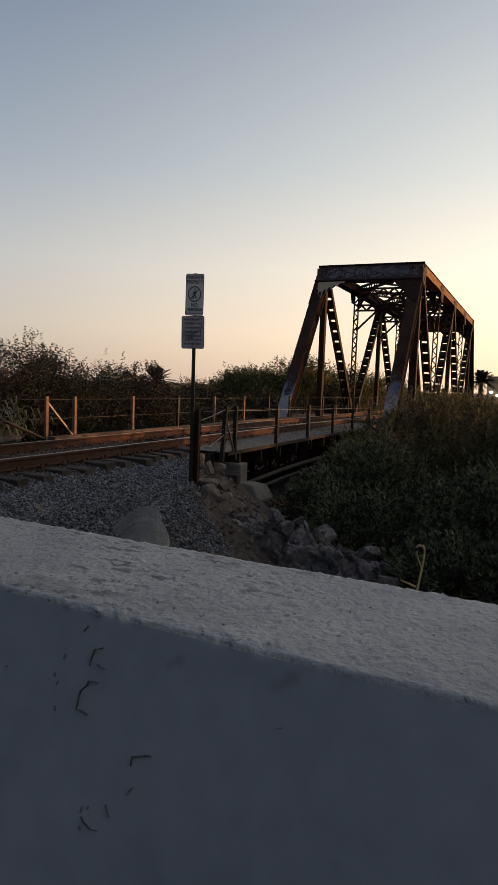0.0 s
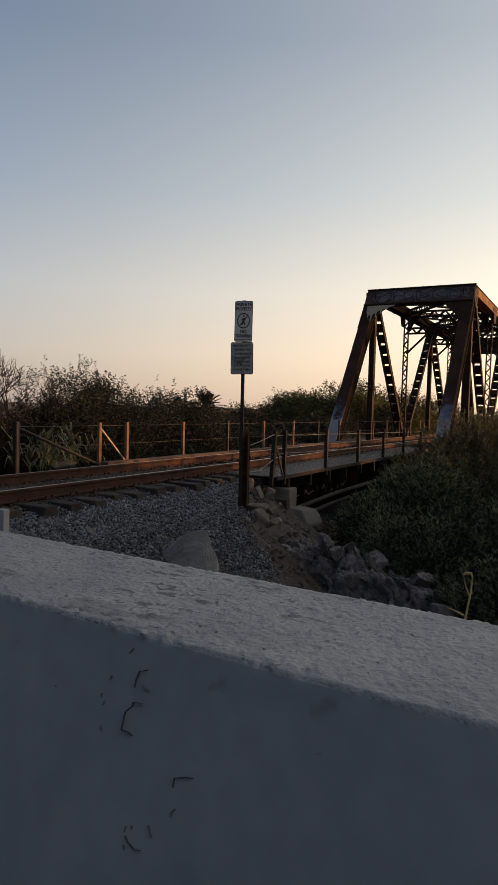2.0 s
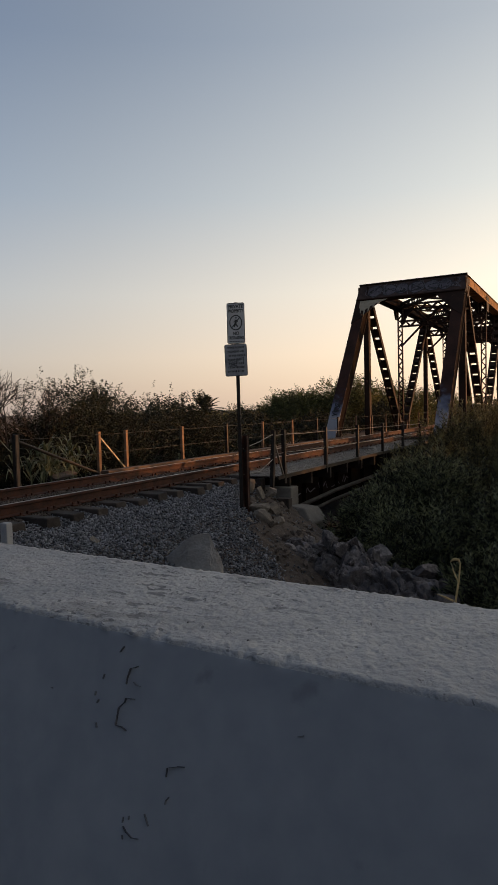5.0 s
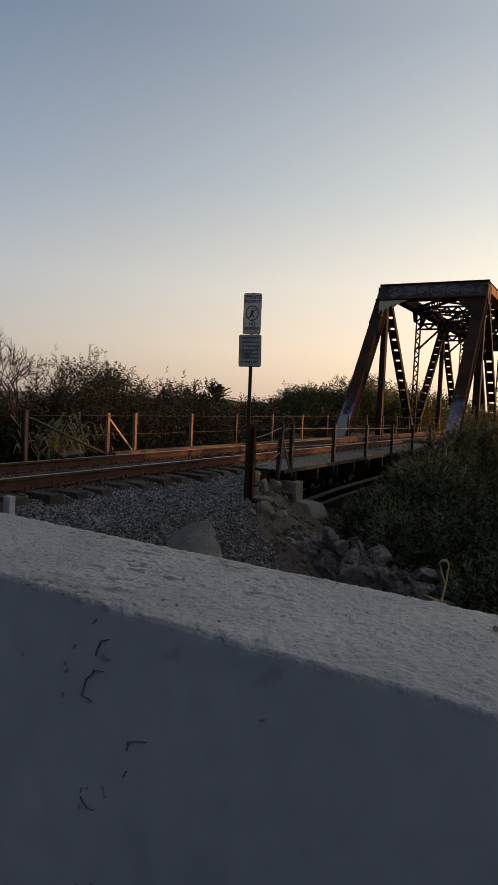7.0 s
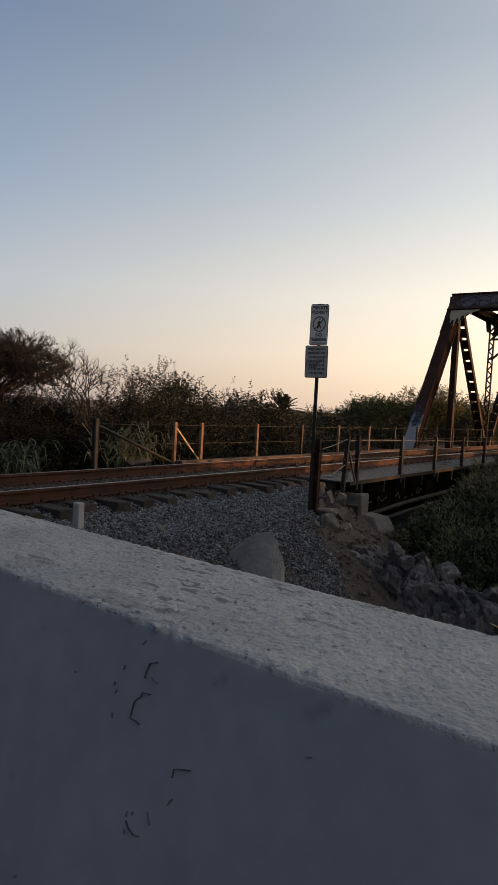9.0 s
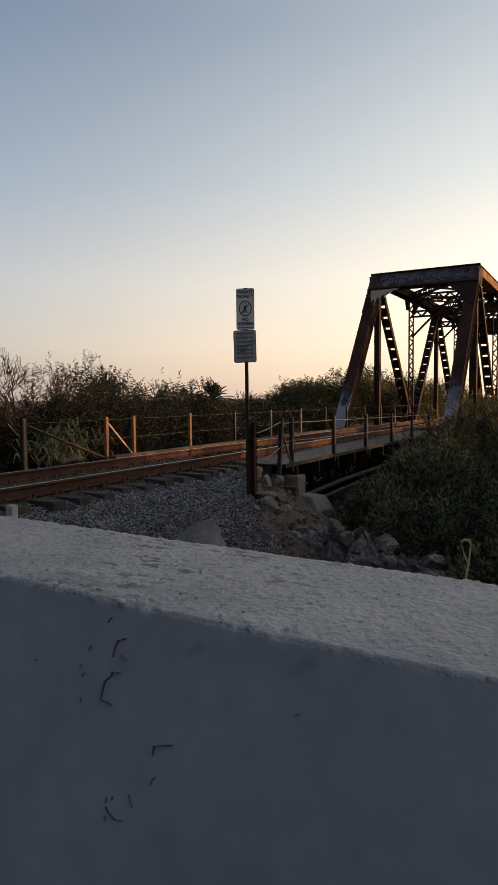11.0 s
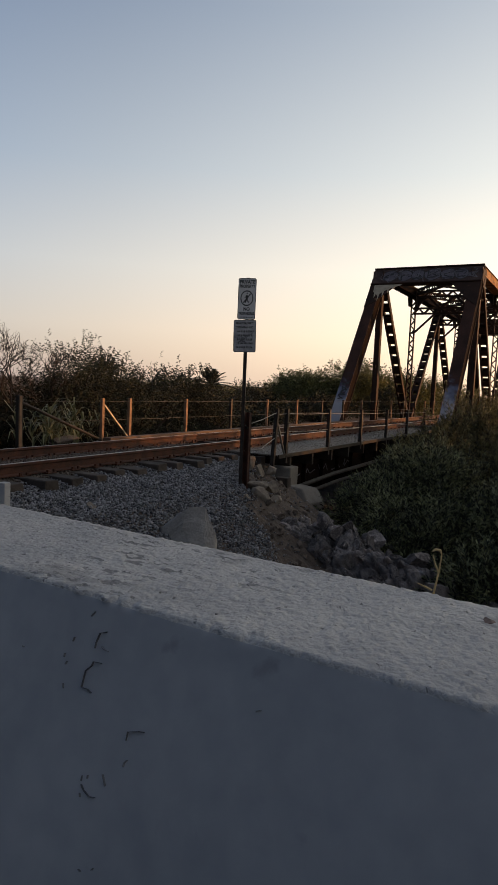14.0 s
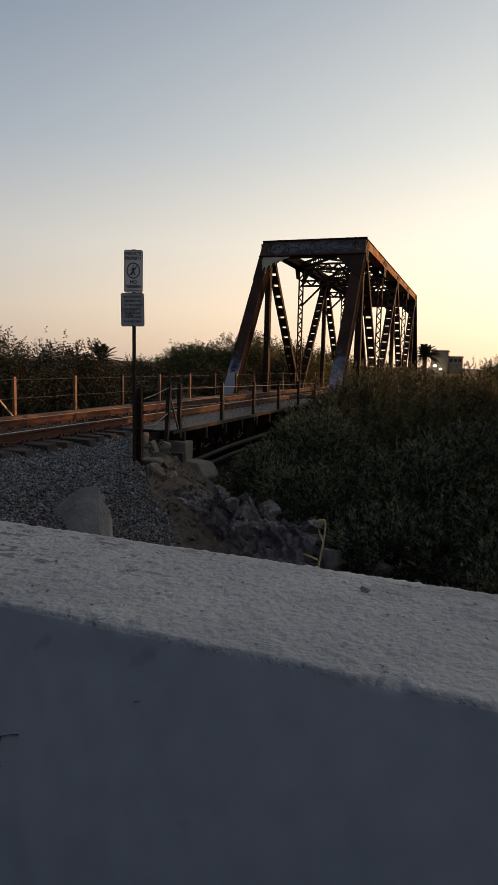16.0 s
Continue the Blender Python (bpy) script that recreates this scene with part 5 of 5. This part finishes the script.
def skeleton_tree(name, base, height, seed, depth, r0, leaf_mat, per, ln, wd, label, category, flat=0.0, split=3, lean=(0, 0), every=1, reach=0.72, first=0.34):
    g = float(ground_z(base[0], base[1]))
    b = (base[0], base[1], g - 0.05)
    e = thing(name, (base[0], base[1], g), label, category)
    wood, ends = branches(b, height, reach, seed, depth, r0, flat, split, lean, first)
    top = max(v[2] for v in wood.v)
    k = height / (top - g)
    wood.v = [(b[0] + (x - b[0]) * k, b[1] + (y - b[1]) * k, g + (z - g) * k) for x, y, z in wood.v]
    part("trunk", wood, BARK, e)
    if per:
        C = np.array([[b[0] + (p.x - b[0]) * k - base[0], b[1] + (p.y - b[1]) * k - base[1], (p.z - g) * k] for p, d in ends[::every]])
        D = np.array([d[:] for p, d in ends[::every]])
        V, F = leaf_cloud(C, D, per, ln, wd, seed + 3)
        part("crown", raw_mesh("crown", V, F, leaf_mat), leaf_mat, e)
    return e


skeleton_tree("umbrella_tree", (-16.4, 11.1), 3.6, 21, 6, 0.15, LEAF_RUSSET, 12, .06, .022, "spreading dark tree with russet twigs and sparse foliage", "tree", 0.55, 3)
for at, h, sd in (((-15.2, 11.8), 3.6, 34), ((-14.3, 12.6), 3.2, 36), ((-13.5, 13.4), 2.6, 37)):
    skeleton_tree("bare_tree", at, h, sd, 6 if sd == 34 else 5, 0.05, LEAF_RUSSET, 0, .1, .03, "leafless thin-twigged small tree behind the fence", "tree", 0.0, 3, (0, 0), 1, 0.82, 0.22)
for q, (at, top, w) in enumerate([((-17.4, 9.6), 3.15, 3.2), ((-16.6, 7.0), 3.0, 3.2), ((-19.5, 11.5), 3.0, 3.4)]):
    bush("dense_tree", at, top, (w * .6, w * .6, 1.9), 3600, 9, .09, .035, LEAF_SHADED, "dense dark broad tree at the edge of the thicket", "tree", 900 + q * 9, "thicket trees", 14)


def reed(at, height, seed, lean):
    rr = random.Random(seed)
    x, y = at
    g = float(ground_z(x, y))
    e = thing("giant_reed", (x, y, g), "tall green reed with long drooping leaves", "reed", "trackside reeds")
    top = Vector((x + lean[0], y + lean[1], g + height))
    pts = [Vector((x, y, g - .05)).lerp(top, t) + Vector((lean[0], lean[1], 0)) * (t * t - t) * .5 for t in (0, .35, .7, 1)]
    part("stalk", Shape().tube(pts, [.013, .011, .008, .003], 5), REED_LEAF, e)
    lv = Shape()
    n = int(11 + height * 5)
    for i in range(n):
        t = 0.15 + 0.85 * i / n
        p = pts[0].lerp(pts[3], t)
        an = rr.uniform(0, 6.28)
        d = Vector((math.cos(an), math.sin(an), 0))
        sd = Vector((-d.y, d.x, 0))
        ln = rr.uniform(.35, .62)
        w = rr.uniform(.014, .024)
        c = [p, p + d * ln * .35 + Vector((0, 0, ln * .42)), p + d * ln * .72 + Vector((0, 0, ln * .38)), p + d * ln * 1.0 + Vector((0, 0, ln * rr.uniform(-.25, .1)))]
        k = len(lv.v)
        for q, wq in zip(c, (w * .8, w, w * .7, 0.001)):
            lv.v += [tuple(q - sd * wq), tuple(q + sd * wq)]
        lv.f += [(k, k + 1, k + 3, k + 2), (k + 2, k + 3, k + 5, k + 4), (k + 4, k + 5, k + 7, k + 6)]
    part("leaves", lv, REED_LEAF, e, smooth=True)


bush("russet_tree", (-16.5, 11.2), 3.05, (2.0, 2.0, 1.05), 5200, 9, .055, .02, LEAF_RUSSET, "broad dark russet tree canopy over the thicket", "tree", 955, "thicket trees", 12, 0.8)
for q, (at, top, w) in enumerate([((-12.6, 8.2), .45, 2.0), ((-12.4, 10.2), .55, 2.0), ((-12.9, 6.2), .7, 2.4), ((-12.0, 12.0), .55, 1.8), ((-12.6, 4.4), .8, 2.4), ((-14.6, 9.6), 1.0, 2.4)]):
    bush("thicket_shrub", at, top, (w * .7, w * .7, 1.0), 2200, 8, .10, .026, LEAF_SHADED, "dark tangled shrub behind the far rail", "shrub", 980 + q * 7, "thicket shrubs", 12)
rr = random.Random(77)
for q in range(44):
    zone = q % 6
    if zone == 0:
        at, h = (rr.uniform(-12.3, -11.3), rr.uniform(6.2, 7.8)), rr.uniform(1.0, 1.75)
    elif zone in (1, 2):
        at, h = (rr.uniform(-11.6, -10.6), rr.uniform(7.3, 8.4)), rr.uniform(.3, .7)
    elif zone in (3, 4):
        at, h = (rr.uniform(-11.2, -10.3), rr.uniform(9.7, 11.3)), rr.uniform(.5, 1.0)
    else:
        at, h = (rr.uniform(-11.6, -10.6), rr.uniform(12.0, 17.5)), rr.uniform(.7, 1.45)
    reed(at, h, 300 + q, (rr.uniform(-.15, .15), rr.uniform(-.15, .15)))


def palm(at, crown_z, reach, seed, n, label):
    x, y = at
    g = float(ground_z(x, y))
    e = thing("palm_tree", (x, y, g), label, "palm")
    part("trunk", Shape().tube([(x, y, g - .1), (x + .05, y, (g + crown_z) / 2), (x, y, crown_z)], [reach * .16, reach * .13, reach * .14], 8), BARK, e)
    rp = random.Random(seed)
    for i in range(n):
        an, el = i * 2.4 + rp.uniform(-.2, .2), rp.uniform(-.35, 1.4)
        d = Vector((math.cos(an) * math.cos(el), math.sin(an) * math.cos(el), math.sin(el)))
        sd = d.cross(Vector((0, 0, 1))).normalized()
        s = Shape()
        c0 = Vector((x, y, crown_z))
        ln = reach * rp.uniform(.8, 1.1)
        for k in range(14):
            t = .2 + .8 * k / 14
            p = c0 + d * ln * t - Vector((0, 0, ln * .35 * t * t))
            for sg in (-1, 1):
                lf = ln * .24 * (1 - .55 * t)
                tip = p + sd * sg * lf * .8 + d * lf * .6 - Vector((0, 0, lf * .25))
                w = d * ln * .03
                s.add([p - w, p + w, tip], [(0, 1, 2)])
        s.tube([c0, c0 + d * ln * .5 - Vector((0, 0, ln * .09)), c0 + d * ln - Vector((0, 0, ln * .35))], [ln * .02, ln * .014, ln * .004], 4)
        part("frond", s, LEAF_DULL, e)


palm((-31.7, 50.9), 1.15, 2.4, 5, 44, "short feathery palm rising over the distant hedge")
palm((-9.2, 119.7), 3.4, 2.9, 6, 110, "shaggy dark palm far off beside a house")
PLASTER = material("dull_plaster", (0.13, 0.105, 0.08), (0.20, 0.165, 0.125), 0.9, 0, 1, 12, 0.1, 0.01)
GLASS_DARK = material("dark_window", (0.02, 0.02, 0.025), (0.05, 0.05, 0.06), 0.2, 0, 2, 10, 0, 0.01)
house = thing("house", (-10.5, 200, -0.5), "plain grey plastered block house in the far distance", "house")
part("wall", Shape().box(-13.5, -8.8, 198, 206, -0.5, 6.0), PLASTER, house, bevel=0.05)
part("roof", Shape().box(-13.7, -8.6, 197.8, 206.2, 6.0, 6.3), PLASTER, house, bevel=0.05)
part("wall", Shape().box(-8.8, -4.8, 199, 206, -0.5, 4.4), PLASTER, house)
part("roof", Shape().box(-8.8, -4.6, 198.8, 206.2, 4.4, 4.65), PLASTER, house)
for wx in (-8.3, -7.1, -5.9):
    w = part("window", Shape().box(wx, wx + .8, 198.93, 199.02, 3.0, 3.9), GLASS_DARK, house)
    part("sill", Shape().box(wx - .06, wx + .86, 198.88, 199.0, 2.92, 2.99), PLASTER, w)
LIT = bpy.data.materials.new("lit_lamp")
LIT.use_nodes = True
LIT.node_tree.nodes["Principled BSDF"].inputs["Emission Color"].default_value = (1.0, 0.9, 0.7, 1)
LIT.node_tree.nodes["Principled BSDF"].inputs["Emission Strength"].default_value = 25.0
for lx, lz, lr in ((-12.2, 1.8, .45), (-10.6, .9, .36)):
    lamp = thing("street_lamp", (lx, 196, -0.5), "lit white lamp on a thin pole before the far house", "lamp", "far lamps")
    part("pole", Shape().tube([(lx, 196, -.5), (lx, 196, lz)], .05, 6), DARK_STEEL, lamp)
    b = bmesh.new()
    bmesh.ops.create_icosphere(b, subdivisions=2, radius=lr)
    bmesh.ops.scale(b, vec=(1, 1, .7), verts=b.verts)
    me = bpy.data.meshes.new("lamp_head")
    b.to_mesh(me)
    b.free()
    me.materials.append(LIT)
    hd = part("lamp_head", me, LIT, lamp)
    hd.location = (0, 0, lz + .5)

# ---- small things on and behind the barrier ----
MARK = material("dark_crack", (0.06, 0.055, 0.06), (0.12, 0.115, 0.12), 0.95, 0, 40, 200, 0, 0.001)

FAINT = material("faint_crack", (0.13, 0.125, 0.13), (0.21, 0.205, 0.21), 0.95, 0, 40, 200, 0, 0.001)


def on_face(s, z, lift=0.0):
    p = BO + BU * s + BN * ((z - TOPZ) * BATTER - lift)
    return Vector((p.x, p.y, z + lift * BATTER))


# hairline cracks in the paint: distance along the barrier and height
CRACKS = [
    [(-0.0915, 0.8596), (-0.0906, 0.8651)],
    [(-0.0729, 0.8941), (-0.0683, 0.9009)],
    [(-0.0508, 0.8603), (-0.0514, 0.8673), (-0.0496, 0.8787), (-0.0434, 0.8804), (-0.0384, 0.8826)],
    [(-0.0399, 0.8648), (-0.0341, 0.862), (-0.0275, 0.8619)],
    [(-0.0327, 0.847), (-0.0466, 0.8456), (-0.0469, 0.8411), (-0.0547, 0.8332), (-0.0536, 0.8144), (-0.0431, 0.8147), (-0.0357, 0.8125)],
    [(-0.0988, 0.8437), (-0.0981, 0.8392)],
    [(-0.0907, 0.836), (-0.0922, 0.8317)],
    [(-0.0862, 0.8108), (-0.0831, 0.8057)],
]
CRACKS_LOW = [
    [(0.0383, 0.7803), (0.0371, 0.7892), (0.0518, 0.7938), (0.0604, 0.7953)],
    [(0.0474, 0.7626), (0.0444, 0.759), (0.044, 0.7549)],
    [(-0.009, 0.7203), (-0.003, 0.7162), (0.0072, 0.7128), (0.0164, 0.7143)],
    [(-0.0109, 0.7232), (-0.0112, 0.7289)],
    [(-0.0028, 0.7283), (-0.0031, 0.7317)],
    [(0.0183, 0.7391), (0.0227, 0.734), (0.0268, 0.7295)],
    [(-0.0078, 0.712), (-0.0055, 0.7081)],
    [(-0.1572, 0.6028), (-0.1544, 0.6061)],
    [(0.0216, 0.6453), (0.0254, 0.6444)],
    [(0.0402, 0.6509), (0.0418, 0.6535)],
    [(-0.179, 0.8344), (-0.1763, 0.8335)],
    [(0.197, 0.8543), (0.2038, 0.8568)],
]
fn = (on_face(0, 0.8, 1.0) - on_face(0, 0.8)).normalized()
rc = random.Random(9)
for line in CRACKS + CRACKS_LOW:
    s = Shape()
    for (a, b), (c_, d) in zip(line[:-1], line[1:]):
        w = rc.uniform(0.0004, 0.0009)
        s.beam(on_face(a, b, .0014), on_face(c_, d, .0014), fn, 0.003, w)
    part("crack", s, MARK if len(line) > 3 else FAINT, wall, "dark hairline crack in the paint")
PIT = material("dark_pit", (0.16, 0.15, 0.15), (0.27, 0.255, 0.25), 0.95, 0, 40, 200, 0.2, 0.001)
for q in range(14):
    a, w = rc.uniform(-1.2, 1.2), rc.uniform(0.03, 0.29)
    p = BO + BU * a + BN * w
    r1, r2 = rc.uniform(.0015, .0042), rc.uniform(.001, .0025)
    s = Shape()
    ring_ = [(p.x + r1 * math.cos(t * 1.05) * rc.uniform(.7, 1.2), p.y + r2 * math.sin(t * 1.05) * rc.uniform(.7, 1.2), TOPZ + .0015) for t in range(6)]
    s.add(ring_ + [(x, y, TOPZ - .004) for x, y, z in ring_], [(0, 1, 2, 3, 4, 5)] + [(i, i + 6, (i + 1) % 6 + 6, (i + 1) % 6) for i in range(6)])
    part("pit", s, PIT, wall)
gum = boulder(61, (0.011, 0.022, 0.0022), 8, material("brown_smear", (0.10, 0.065, 0.055), (0.19, 0.13, 0.11), 0.8, 0, 60, 200, 0.3, 0.001), 2)
gm = new("dried_lump", gum)
gm.matrix_world = pose(-0.018, 0.858, TOPZ + 0.0008, 0, 0, 25)
tagged(gm, "flat brown dried lump stuck on the barrier top", "debris")
weed = thing("dry_weed", (-0.215, 1.452, -0.380), "dry straw-coloured grass stalk behind the barrier", "weed")
part("stalk", Shape().tube([(-0.231, 1.447, -0.95), (-0.221, 1.447, 0.715), (-0.215, 1.447, 0.762), (-0.206, 1.449, 0.821), (-0.203, 1.450, 0.859)], [.0034, .0032, .0028, .0022, .0016], 6), STRAW, weed)
part("seed_head", Shape().tube([(-0.203, 1.450, 0.857), (-0.207, 1.450, 0.866), (-0.217, 1.449, 0.866), (-0.224, 1.447, 0.860)], [.0016, .0034, .0032, .001], 7), STRAW, weed)
part("blade", Shape().tube([(-0.218, 1.447, 0.773), (-0.232, 1.447, 0.778), (-0.253, 1.447, 0.784)], [.0024, .0026, .0007], 5), STRAW, weed)
part("blade", Shape().tube([(-0.207, 1.447, 0.816), (-0.216, 1.447, 0.836), (-0.221, 1.447, 0.854)], [.0018, .0015, .0007], 5), STRAW, weed)
